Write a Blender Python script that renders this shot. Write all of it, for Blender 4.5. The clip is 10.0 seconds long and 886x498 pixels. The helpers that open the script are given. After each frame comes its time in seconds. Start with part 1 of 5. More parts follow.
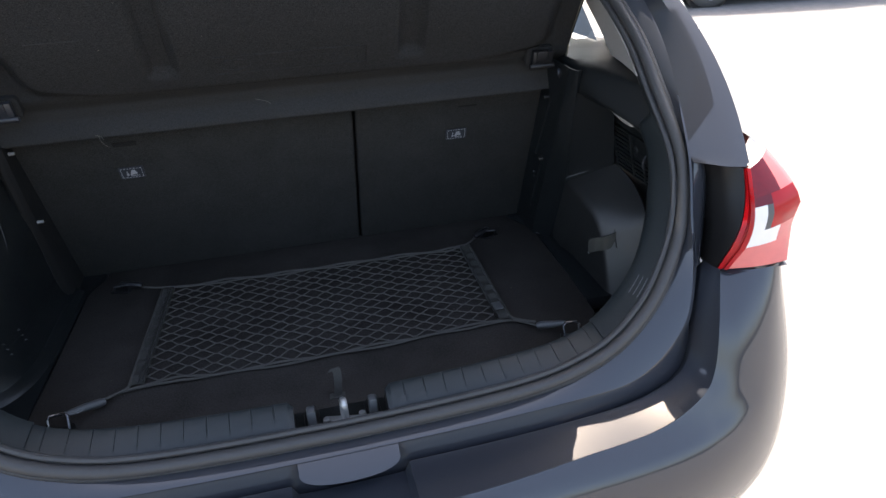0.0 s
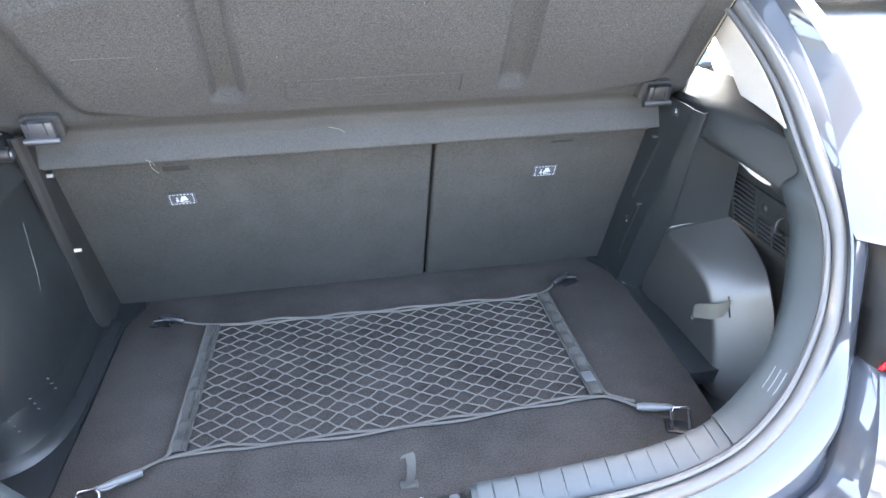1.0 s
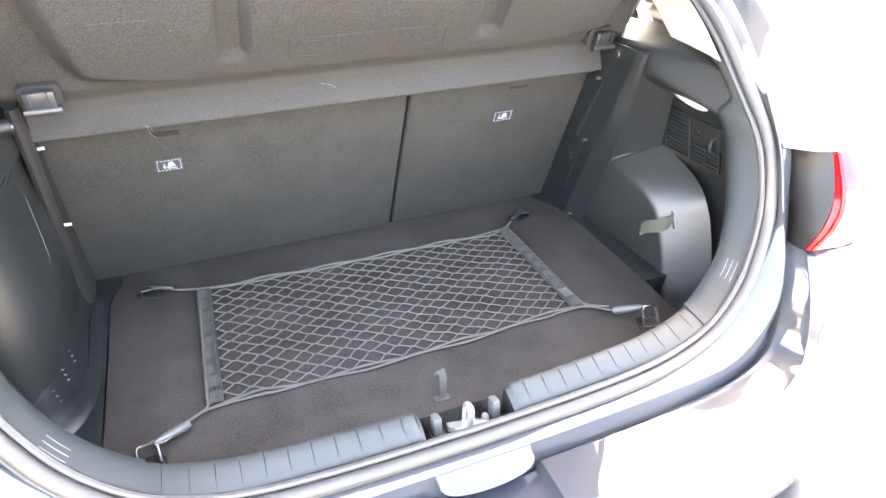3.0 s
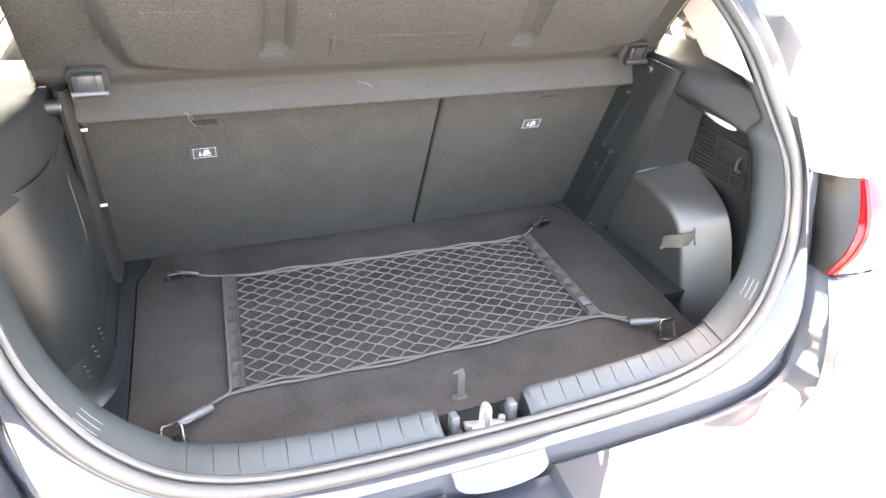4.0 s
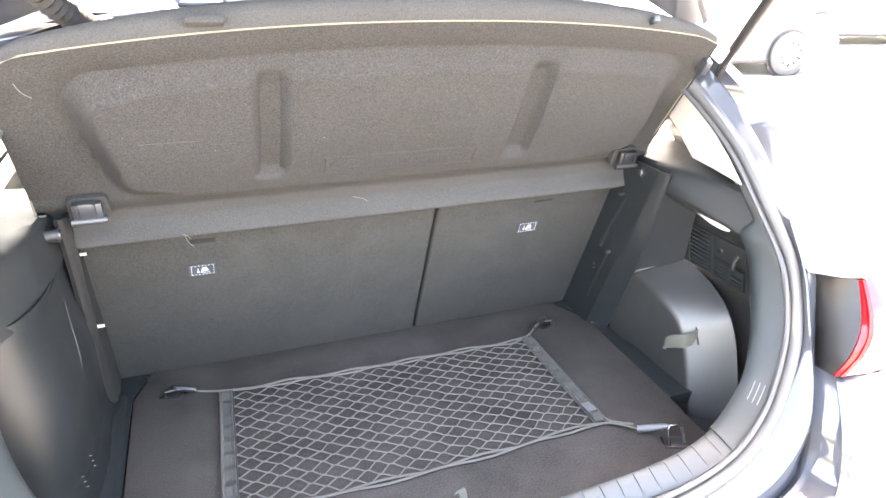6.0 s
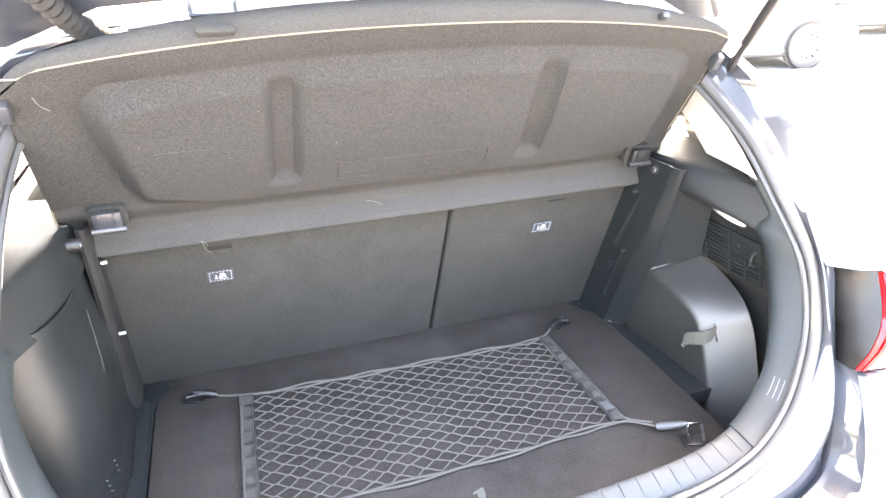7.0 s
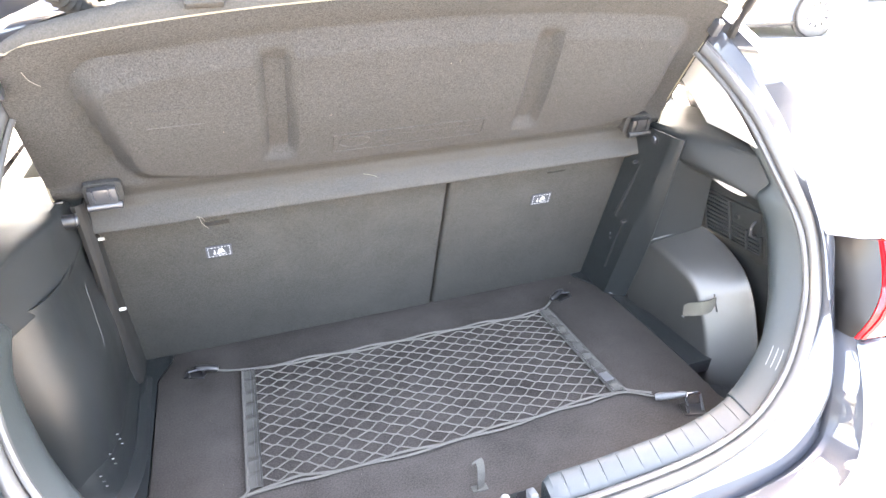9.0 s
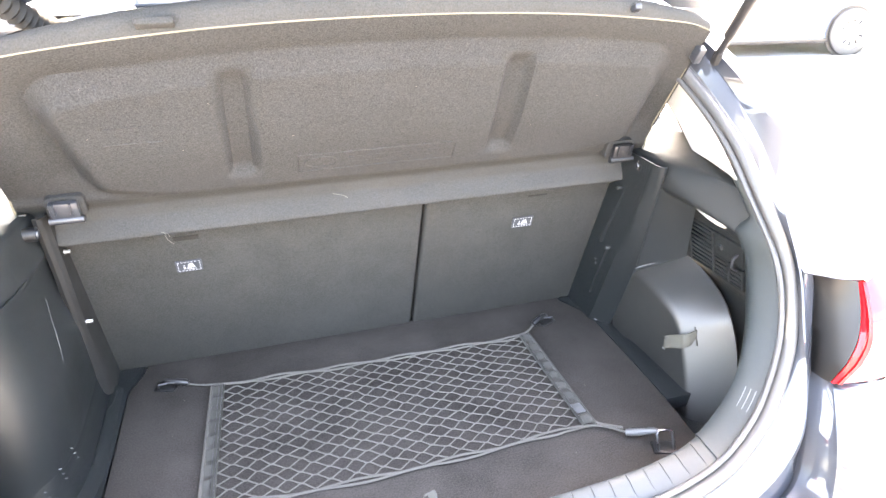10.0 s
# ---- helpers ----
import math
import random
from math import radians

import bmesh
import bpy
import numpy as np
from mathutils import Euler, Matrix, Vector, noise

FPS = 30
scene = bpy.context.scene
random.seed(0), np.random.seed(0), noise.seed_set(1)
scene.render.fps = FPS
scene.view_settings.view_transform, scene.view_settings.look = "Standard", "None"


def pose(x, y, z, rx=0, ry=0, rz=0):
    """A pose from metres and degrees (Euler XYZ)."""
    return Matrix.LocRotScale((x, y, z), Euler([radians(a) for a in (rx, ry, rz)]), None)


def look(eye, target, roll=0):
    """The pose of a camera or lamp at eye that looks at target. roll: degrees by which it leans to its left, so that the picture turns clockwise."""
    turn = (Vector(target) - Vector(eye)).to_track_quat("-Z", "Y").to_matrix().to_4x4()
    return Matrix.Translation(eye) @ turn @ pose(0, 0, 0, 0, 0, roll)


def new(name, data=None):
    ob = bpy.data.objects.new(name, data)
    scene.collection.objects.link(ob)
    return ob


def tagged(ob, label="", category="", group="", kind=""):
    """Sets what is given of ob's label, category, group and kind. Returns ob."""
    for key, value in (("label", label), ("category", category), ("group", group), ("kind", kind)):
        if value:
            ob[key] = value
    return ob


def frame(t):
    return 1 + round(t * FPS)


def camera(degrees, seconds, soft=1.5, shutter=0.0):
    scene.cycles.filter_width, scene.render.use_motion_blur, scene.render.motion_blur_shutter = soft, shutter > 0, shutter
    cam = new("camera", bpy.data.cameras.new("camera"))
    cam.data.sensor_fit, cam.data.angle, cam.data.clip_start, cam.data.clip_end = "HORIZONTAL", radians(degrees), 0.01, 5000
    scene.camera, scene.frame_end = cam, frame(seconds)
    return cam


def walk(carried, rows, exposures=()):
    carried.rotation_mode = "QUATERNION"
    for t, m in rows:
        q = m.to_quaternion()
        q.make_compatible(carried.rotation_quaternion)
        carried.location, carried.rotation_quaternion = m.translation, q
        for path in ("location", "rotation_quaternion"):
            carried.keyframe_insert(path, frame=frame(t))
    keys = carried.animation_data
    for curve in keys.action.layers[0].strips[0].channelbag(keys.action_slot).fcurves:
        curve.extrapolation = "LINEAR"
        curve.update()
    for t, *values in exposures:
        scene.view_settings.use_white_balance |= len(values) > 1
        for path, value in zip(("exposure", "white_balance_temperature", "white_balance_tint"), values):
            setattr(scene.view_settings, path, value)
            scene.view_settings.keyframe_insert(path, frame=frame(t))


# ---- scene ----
cam = camera(67.2, 10.0)
PATH = [
    (0, (-0.018, -0.910, 1.470), (0.380, 0.810, 0.530), -2.6),
    (0.2, (-0.059, -0.885, 1.487), (0.345, 0.840, 0.558), -1.5),
    (0.5, (-0.119, -0.828, 1.488), (0.287, 0.892, 0.549), 0.8),
    (0.8, (-0.096, -0.738, 1.487), (0.275, 1.001, 0.569), 0.1),
    (1, (-0.094, -0.654, 1.493), (0.239, 1.069, 0.534), -0.2),
    (1.2, (-0.124, -0.620, 1.484), (0.182, 1.074, 0.473), -1.0),
    (1.5, (-0.265, -0.596, 1.470), (0.181, 1.041, 0.411), -3.1),
    (1.7, (-0.320, -0.612, 1.462), (0.176, 0.980, 0.349), -4.9),
    (2, (-0.373, -0.628, 1.471), (0.270, 0.847, 0.283), -0.5),
    (2.3, (-0.385, -0.668, 1.493), (0.340, 0.820, 0.376), 1.2),
    (2.5, (-0.373, -0.682, 1.501), (0.336, 0.857, 0.438), 0.8),
    (2.7, (-0.368, -0.698, 1.499), (0.327, 0.862, 0.454), 0.2),
    (3.8, (-0.409, -0.723, 1.509), (0.262, 0.856, 0.483), 3.2),
    (4, (-0.413, -0.719, 1.509), (0.256, 0.859, 0.477), 3.6),
    (4.5, (-0.400, -0.728, 1.503), (0.249, 0.845, 0.451), 1.5),
    (5, (-0.379, -0.736, 1.528), (0.301, 0.892, 0.587), -0.4),
    (5.2, (-0.385, -0.733, 1.536), (0.326, 0.926, 0.663), 0.3),
    (5.5, (-0.380, -0.722, 1.550), (0.322, 0.959, 0.727), 0.4),
    (6, (-0.384, -0.700, 1.556), (0.298, 0.997, 0.746), 1.4),
    (6.2, (-0.382, -0.703, 1.558), (0.285, 1.000, 0.754), 1.0),
    (7.3, (-0.374, -0.710, 1.556), (0.257, 1.007, 0.752), -0.9),
    (7.5, (-0.370, -0.706, 1.556), (0.265, 1.010, 0.748), -1.1),
    (8, (-0.362, -0.700, 1.554), (0.270, 1.005, 0.720), -0.9),
    (8.5, (-0.361, -0.706, 1.551), (0.254, 0.992, 0.692), -1.3),
    (9, (-0.361, -0.715, 1.549), (0.241, 0.982, 0.681), -1.4),
    (9.5, (-0.344, -0.727, 1.558), (0.233, 0.977, 0.686), -0.6),
    (10, (-0.236, -0.718, 1.568), (0.295, 1.014, 0.719), -0.5),
]
EXPOSURES = [(0, 2.15, 7100, 12), (0.5, 4.05, 7200, 11), (1, 5.30, 7200, 10.5), (1.5, 5.80, 7000, 12), (2, 5.90, 7100, 13), (2.5, 5.65, 8100, 14.5), (4, 5.56, 9400, 16), (5.5, 5.61, 8900, 16), (7.5, 5.88, 8700, 15.5), (9, 5.92, 8700, 15.5), (10, 5.87, 8700, 15.5)]
walk(cam, [(t, look(eye, target, roll)) for t, eye, target, roll in PATH], EXPOSURES)

# ---- world and sun ----
SUN_EL, SUN_AZ = 58.0, 8.0  # degrees: height, and turn from +y towards +x
world = bpy.data.worlds.new("sky")
scene.world = world
world.use_nodes = True
wn = world.node_tree.nodes
sky = wn.new("ShaderNodeTexSky")
sky.sky_type, sky.sun_disc, sky.dust_density = "NISHITA", False, 4.5
sky.sun_elevation, sky.sun_rotation = radians(SUN_EL), radians(SUN_AZ)
wn["Background"].inputs["Strength"].default_value = 0.15
world.node_tree.links.new(sky.outputs["Color"], wn["Background"].inputs["Color"])
sun = new("sun", bpy.data.lights.new("sun", "SUN"))
sun.data.energy, sun.data.angle, sun.data.color = 2.6, radians(0.55), (1.0, 0.97, 0.93)
toward = Vector((math.sin(radians(SUN_AZ)) * math.cos(radians(SUN_EL)), math.cos(radians(SUN_AZ)) * math.cos(radians(SUN_EL)), math.sin(radians(SUN_EL))))
sun.matrix_world = look(toward * 30, (0, 0, 0))


# ---- materials ----
def material(name, color, rough=0.5, metal=0.0, spread=0.15, scale=60.0, big=4.0, blotch=0.5, bump=0.0, bump_scale=400.0, coat=0.0, spec=0.5, sheen=0.0, coat_ior=1.5):
    """A procedural surface: a base colour varied at two scales, with fine relief."""
    mat = bpy.data.materials.new(name)
    mat.use_nodes = True
    n, link = mat.node_tree.nodes, mat.node_tree.links.new
    bsdf = n["Principled BSDF"]
    bsdf.inputs["Metallic"].default_value = metal
    bsdf.inputs["Coat Weight"].default_value = coat
    bsdf.inputs["Coat IOR"].default_value = coat_ior
    bsdf.inputs["Coat Roughness"].default_value = 0.03
    bsdf.inputs["Specular IOR Level"].default_value = spec
    bsdf.inputs["Sheen Weight"].default_value = sheen
    co = n.new("ShaderNodeTexCoord")
    fine, wide = n.new("ShaderNodeTexNoise"), n.new("ShaderNodeTexNoise")
    fine.inputs["Scale"].default_value, wide.inputs["Scale"].default_value = scale, big
    fine.inputs["Detail"].default_value, wide.inputs["Detail"].default_value = 6, 5
    both, share = n.new("ShaderNodeMath"), n.new("ShaderNodeMath")
    both.operation, share.operation = "ADD", "MULTIPLY_ADD"
    share.inputs[1].default_value, share.inputs[2].default_value = blotch, 0.5 - 0.5 * blotch
    ramp = n.new("ShaderNodeMapRange")
    ramp.inputs["From Min"].default_value, ramp.inputs["From Max"].default_value = 0.6, 1.4
    ramp.inputs["To Min"].default_value, ramp.inputs["To Max"].default_value = 1 - spread, 1 + spread
    mix = n.new("ShaderNodeVectorMath")
    mix.operation = "SCALE"
    mix.inputs[0].default_value = color[:3]
    for tex in (fine, wide):
        link(co.outputs["Object"], tex.inputs["Vector"])
    link(fine.outputs["Fac"], both.inputs[0])
    link(wide.outputs["Fac"], share.inputs[0])
    link(share.outputs[0], both.inputs[1])
    link(both.outputs[0], ramp.inputs["Value"])
    link(ramp.outputs[0], mix.inputs["Scale"])
    link(mix.outputs[0], bsdf.inputs["Base Color"])
    rr = n.new("ShaderNodeMapRange")
    rr.inputs["To Min"].default_value, rr.inputs["To Max"].default_value = max(0.02, rough - 0.07), min(1, rough + 0.07)
    rr.inputs["From Min"].default_value, rr.inputs["From Max"].default_value = 0.3, 0.7
    link(wide.outputs["Fac"], rr.inputs["Value"])
    link(rr.outputs[0], bsdf.inputs["Roughness"])
    if bump:
        relief, tex = n.new("ShaderNodeBump"), n.new("ShaderNodeTexNoise")
        tex.inputs["Scale"].default_value, tex.inputs["Detail"].default_value = bump_scale, 3
        relief.inputs["Strength"].default_value, relief.inputs["Distance"].default_value = bump, 0.002
        link(co.outputs["Object"], tex.inputs["Vector"])
        link(tex.outputs["Fac"], relief.inputs["Height"])
        link(relief.outputs[0], bsdf.inputs["Normal"])
    return mat


PAINT = material("paint", (0.0210, 0.0245, 0.0325), 0.45, 0.0, 0.08, 900, 3, coat=1.0, coat_ior=1.6, spec=0.25)
BEAM_PLASTIC = material("beam_plastic", (0.0125, 0.0142, 0.0150), 0.52, 0, 0.15, 200, 6, bump=0.3, bump_scale=900, spec=0.30)
PLASTIC = material("plastic", (0.0108, 0.0128, 0.0139), 0.38, 0, 0.15, 200, 6, bump=0.25, bump_scale=900, spec=0.5)
ARCH_PLASTIC = material("arch_plastic", (0.0125, 0.0125, 0.0120), 0.52, 0, 0.15, 200, 6, bump=0.15, bump_scale=900, spec=0.85)
ARCH_PLASTIC.node_tree.nodes["Principled BSDF"].inputs["IOR"].default_value = 1.6
CARPET = material("carpet", (0.0388, 0.0350, 0.0321), 0.95, 0, 0.75, 330, 9, bump=0.7, bump_scale=700, spec=0.1, blotch=0.7)
SEAT_CLOTH = material("seat_cloth", (0.0325, 0.0325, 0.0315), 0.95, 0, 0.65, 400, 14, bump=0.7, bump_scale=800, spec=0.1, blotch=0.35)
SLOT_SHADE = material("slot_shade", (0.021, 0.0205, 0.020), 0.95, 0, 0.5, 420, 14, bump=0.5, bump_scale=900, spec=0.1)
FELT = material("felt", (0.0292, 0.0288, 0.0284), 0.95, 0, 0.8, 420, 8, bump=0.7, bump_scale=750, spec=0.1, blotch=0.16)
EDGE = material("edge", (0.13, 0.115, 0.085), 0.9, 0, 0.2, 300)
# Same plastic as the beam; its brighter light is put into this lighter colour.
TRIM_PLASTIC = material("trim_plastic", (0.0205, 0.0258, 0.0274), 0.37, 0, 0.12, 200, 6, bump=0.3, bump_scale=900, spec=0.45)
BELLOWS = material("bellows", (0.014, 0.014, 0.014), 0.7, 0, 0.15, 150, 8, spec=0.2)
RUBBER = material("rubber", (0.045, 0.045, 0.045), 0.45, 0, 0.15, 150, 8, bump=0.2)
LIGHT_TRIM = material("light_trim", (0.42, 0.415, 0.40), 0.8, 0, 0.06, 300, 6, bump=0.3)
CORD = material("cord", (0.076, 0.072, 0.064), 0.85, 0, 0.35, 900, 30, bump=0.6, bump_scale=1500)
WEBBING = material("webbing", (0.046, 0.045, 0.040), 0.8, 0, 0.3, 700, 20, bump=0.7, bump_scale=1200)
STRAP = material("strap", (0.092, 0.087, 0.072), 0.85, 0, 0.3, 700, 20, bump=0.7, bump_scale=1200)
CLIP_GREY = material("clip_grey", (0.085, 0.088, 0.09), 0.35, 0, 0.1, 100)
# Dusty felt; on the lower strip its lighter tone stands in for light.
DUSTY_LIT = material("dusty_lit_felt", (0.0385, 0.0385, 0.0380), 0.95, 0, 0.42, 420, 9, bump=0.8, bump_scale=750, spec=0.1, blotch=0.3)
CLIP_DARK = material("clip_dark", (0.026, 0.028, 0.033), 0.34, 0, 0.1, 100, spec=0.6)
RIB = material("rib_plastic", (0.16, 0.165, 0.17), 0.4, 0, 0.1, 200)
BLACK = material("black_plastic", (0.012, 0.012, 0.013), 0.35, 0, 0.1, 100)
DARK_METAL = material("dark_metal", (0.15, 0.15, 0.155), 0.28, 0.9, 0.1, 80)
METAL = material("bright_metal", (0.50, 0.50, 0.49), 0.36, 0.7, 0.1, 80)
RED = material("red_lens", (0.40, 0.006, 0.010), 0.15, 0, 0.06, 60, coat=0.15, spec=0.3)
DARK_RED = material("dark_red_lens", (0.12, 0.004, 0.008), 0.12, 0, 0.2, 60, coat=0.3, spec=0.4)
# Sunlit parts of the red lens: sunlight is put into this paler colour.
SUNLIT_RED = material("sunlit_red_lens", (0.72, 0.17, 0.16), 0.2, 0, 0.06, 60, coat=0.3, spec=0.4)
WHITE = material("white_print", (0.33, 0.335, 0.345), 0.6, 0, 0.04, 100)
LAMP_LENS = material("lamp_lens", (0.82, 0.80, 0.76), 0.3, 0, 0.04, 60)
GROUND = material("ground", (0.185, 0.180, 0.173), 0.9, 0, 0.25, 9, 0.5, bump=0.6, bump_scale=60)
LINE_PAINT = material("line_paint", (0.78, 0.77, 0.74), 0.8, 0, 0.1, 20)
# Rubber greyed for glare: the veiling haze is put into its colour.
TYRE = material("tyre", (0.07, 0.068, 0.065), 0.75, 0, 0.2, 60)
ALLOY = material("alloy", (0.62, 0.62, 0.63), 0.3, 0.8, 0.06, 50)
BLUE_PAINT = material("blue_paint", (0.17, 0.22, 0.30), 0.25, 0.3, 0.05, 500, coat=1.0)
SILVER_PAINT = material("silver_paint", (0.62, 0.63, 0.65), 0.28, 0.2, 0.05, 500, coat=1.0)
SMOKED = material("smoked_lens", (0.007, 0.0065, 0.0065), 0.34, 0, 0.2, 60, spec=0.34)


def glass(name, tint):
    mat = bpy.data.materials.new(name)
    mat.use_nodes = True
    b = mat.node_tree.nodes["Principled BSDF"]
    b.inputs["Base Color"].default_value = (*tint, 1)
    b.inputs["Roughness"].default_value, b.inputs["Transmission Weight"].default_value, b.inputs["IOR"].default_value = 0.02, 1.0, 1.15
    return mat


GLASS = glass("glass", (0.22, 0.25, 0.24))
DARK_GLASS = material("dark_glass", (0.02, 0.025, 0.028), 0.05, 0, 0.02, 20, coat=1.0)


# ---- mesh helpers ----
def thing(name, label, category, group="", kind="", at=(0, 0, 0)):
    ob = tagged(new(name), label, category, group, kind)
    ob.location = at
    bpy.context.view_layer.update()
    return ob


def part(name, bm, mat, parent=None, label="", smooth=True, kind=""):
    bmesh.ops.recalc_face_normals(bm, faces=bm.faces[:])
    for f in bm.faces:
        f.smooth = smooth
    mesh = bpy.data.meshes.new(name)
    bm.to_mesh(mesh)
    bm.free()
    mesh.materials.append(mat)
    ob = tagged(new(name, mesh), label, kind=kind)
    if parent is not None:
        ob.parent = parent
        ob.matrix_parent_inverse = parent.matrix_world.inverted()
    if smooth:
        mesh.set_sharp_from_angle(angle=radians(38))
    return ob


def grid(rows, bm=None, close_u=False, close_v=False):
    """A sheet through rows of points."""
    bm = bm or bmesh.new()
    vs = [[bm.verts.new(p) for p in row] for row in rows]
    nu, nv = len(vs), len(vs[0])
    for i in range(nu - (0 if close_u else 1)):
        for j in range(nv - (0 if close_v else 1)):
            a, b, c, d = vs[i][j], vs[(i + 1) % nu][j], vs[(i + 1) % nu][(j + 1) % nv], vs[i][(j + 1) % nv]
            bm.faces.new((a, b, c, d))
    return bm


def spline(points, per=6):
    """A smooth line through the points (Catmull-Rom)."""
    P = [Vector(p) for p in points]
    out = []
    for i in range(len(P) - 1):
        a, b, c, d = P[max(i - 1, 0)], P[i], P[i + 1], P[min(i + 2, len(P) - 1)]
        for k in range(per):
            t = k / per
            out.append(0.5 * (2 * b + (c - a) * t + (2 * a - 5 * b + 4 * c - d) * t * t + (3 * b - a - 3 * c + d) * t ** 3))
    out.append(P[-1])
    return out


def mirror(points):
    """A half line from the middle out, to a whole one from left to right."""
    return [Vector((-p[0], p[1], p[2])) for p in reversed(points[1:])] + [Vector(p) for p in points]


def tube(points, r, sides=8, bm=None, closed=False, flat=1.0):
    """A round bar along points; flat < 1 squashes it."""
    bm = bm or bmesh.new()
    P = [Vector(p) for p in points]
    n = len(P)
    rows, up = [], Vector((0.13, 0.21, 0.97)).normalized()
    for i, p in enumerate(P):
        a, b = (P[i - 1], P[(i + 1) % n]) if closed else (P[max(i - 1, 0)], P[min(i + 1, n - 1)])
        d = (b - a).normalized()
        side = d.cross(up)
        side = side.normalized() if side.length > 1e-4 else Vector((1, 0, 0))
        nor = side.cross(d)
        rr = r[i] if isinstance(r, (list, tuple)) else r
        rows.append([p + side * math.cos(2 * math.pi * k / sides) * rr + nor * math.sin(2 * math.pi * k / sides) * rr * flat for k in range(sides)])
    start = len(bm.verts)
    grid(rows, bm, close_u=closed, close_v=True)
    bm.verts.ensure_lookup_table()
    if not closed:
        bm.faces.new([bm.verts[start + k] for k in range(sides)])
        bm.faces.new([bm.verts[start + (n - 1) * sides + k] for k in range(sides)])
    return bm


def box(size, m=None, bevel=0.0, seg=2, bm=None):
    """A block with rounded edges, in a bmesh of its own or joined to bm."""
    own = bmesh.new()
    bmesh.ops.create_cube(own, size=1)
    for v in own.verts:
        v.co = Vector((v.co.x * size[0], v.co.y * size[1], v.co.z * size[2]))
    if bevel:
        bmesh.ops.bevel(own, geom=own.edges[:], offset=bevel, segments=seg, affect="EDGES", profile=0.5)
    if m is not None:
        bmesh.ops.transform(own, matrix=m, verts=own.verts)
    if bm is None:
        return own
    mesh = bpy.data.meshes.new("tmp")
    own.to_mesh(mesh)
    own.free()
    bm.from_mesh(mesh)
    bpy.data.meshes.remove(mesh)
    return bm


def slab(outline, depth, m, bevel=0.0, seg=2):
    """A plate from a flat outline (x, y), its face at z = 0 and its back at -depth, placed by m."""
    bm = bmesh.new()
    top = [bm.verts.new((x, y, 0)) for x, y in outline]
    face = bm.faces.new(top)
    res = bmesh.ops.extrude_face_region(bm, geom=[face])
    for v in [g for g in res["geom"] if isinstance(g, bmesh.types.BMVert)]:
        v.co.z -= depth
    bmesh.ops.recalc_face_normals(bm, faces=bm.faces[:])
    if bevel:
        edges = [e for e in bm.edges if abs(e.verts[0].co.z - e.verts[1].co.z) < 1e-6 and len(e.link_faces) == 2]
        bmesh.ops.bevel(bm, geom=edges, offset=bevel, segments=seg, affect="EDGES", profile=0.5)
    bmesh.ops.transform(bm, matrix=m, verts=bm.verts)
    return bm


def solid(bm, t):
    """Gives a sheet a thickness."""
    bmesh.ops.recalc_face_normals(bm, faces=bm.faces[:])
    bmesh.ops.solidify(bm, geom=bm.faces[:], thickness=t)
    return bm


def smoothstep(a, b, x):
    t = min(1, max(0, (x - a) / (b - a)))
    return t * t * (3 - 2 * t)


# ---- ground ----
g = bmesh.new()
bmesh.ops.create_grid(g, x_segments=60, y_segments=60, size=400)
ground = tagged(part("ground", g, GROUND), "pale sunlit car park surface", "ground", kind="structure")
for k, (x0, y0, x1, y1) in enumerate([(3.0, 6.1, 20, 5.6), (3.6, 9.0, 18, 12.0)]):
    d = Vector((x1 - x0, y1 - y0, 0))
    mm = Matrix.Translation(((x0 + x1) / 2, (y0 + y1) / 2, 0.004)) @ Matrix.Rotation(math.atan2(d.y, d.x), 4, "Z")
    tagged(part("parking_line", box((d.length, 0.1, 0.006), mm), LINE_PAINT), "white painted line on the car park surface", "road marking", "parking lines", "structure")


# ---- the car: opening, seal, body ----
def profile(points):
    """A smooth function of height through (height, value, ...) points."""
    line = spline([(p[1], p[2] if len(p) > 2 else 0.0, p[0]) for p in points], 12)
    zs, a, b = [p.z for p in line], [p.x for p in line], [p.y for p in line]
    return lambda z: (float(np.interp(z, zs, a)), float(np.interp(z, zs, b)))


OPEN = profile([(0.4, -0.08), (0.55, -0.04), (0.69, 0.0), (0.8, 0.05), (0.95, 0.125), (1.05, 0.19), (1.13, 0.260), (1.22, 0.352), (1.31, 0.470), (1.40, 0.570), (1.5, 0.66)])


def open_y(z):
    return OPEN(z)[0]


SEAL_HALF = [(0, 0.640), (0.20, 0.643), (0.35, 0.652), (0.45, 0.672), (0.53, 0.705), (0.60, 0.757), (0.65, 0.815), (0.69, 0.885), (0.712, 0.96),
             (0.718, 1.03), (0.706, 1.12), (0.696, 1.213), (0.670, 1.309), (0.622, 1.378), (0.55, 1.412), (0.40, 1.428), (0, 1.435)]


def ring(inward, dy, first=0, last=16, per=5):
    """The half opening line moved inward (metres) and forward by dy, smoothed."""
    pts = spline([(x, open_y(z), z) for x, z in SEAL_HALF], per)
    out = []
    for i, p in enumerate(pts):
        a, b = pts[max(i - 1, 0)], pts[min(i + 1, len(pts) - 1)]
        d = Vector((b.x - a.x, 0, b.z - a.z))
        if i == 0 or i == len(pts) - 1:
            d.z = 0
        d.normalize()
        n = Vector((-d.z, 0, d.x))
        out.append(Vector((p.x + n.x * inward, p.y + dy, p.z + n.z * inward)))
    return out[first * per:last * per + 1]


def whole(half):
    """Closed loop from a half ring that runs from the bottom middle to the top middle."""
    return half + [Vector((-p.x, p.y, p.z)) for p in reversed(half[1:-1])]


car = thing("car", "dark blue-grey hatchback with its boot wide open", "car")

seal = part("boot_seal", tube(whole(ring(0.014, -0.004)), 0.0125, 10, closed=True), RUBBER, car, "black rubber door seal round the opening")
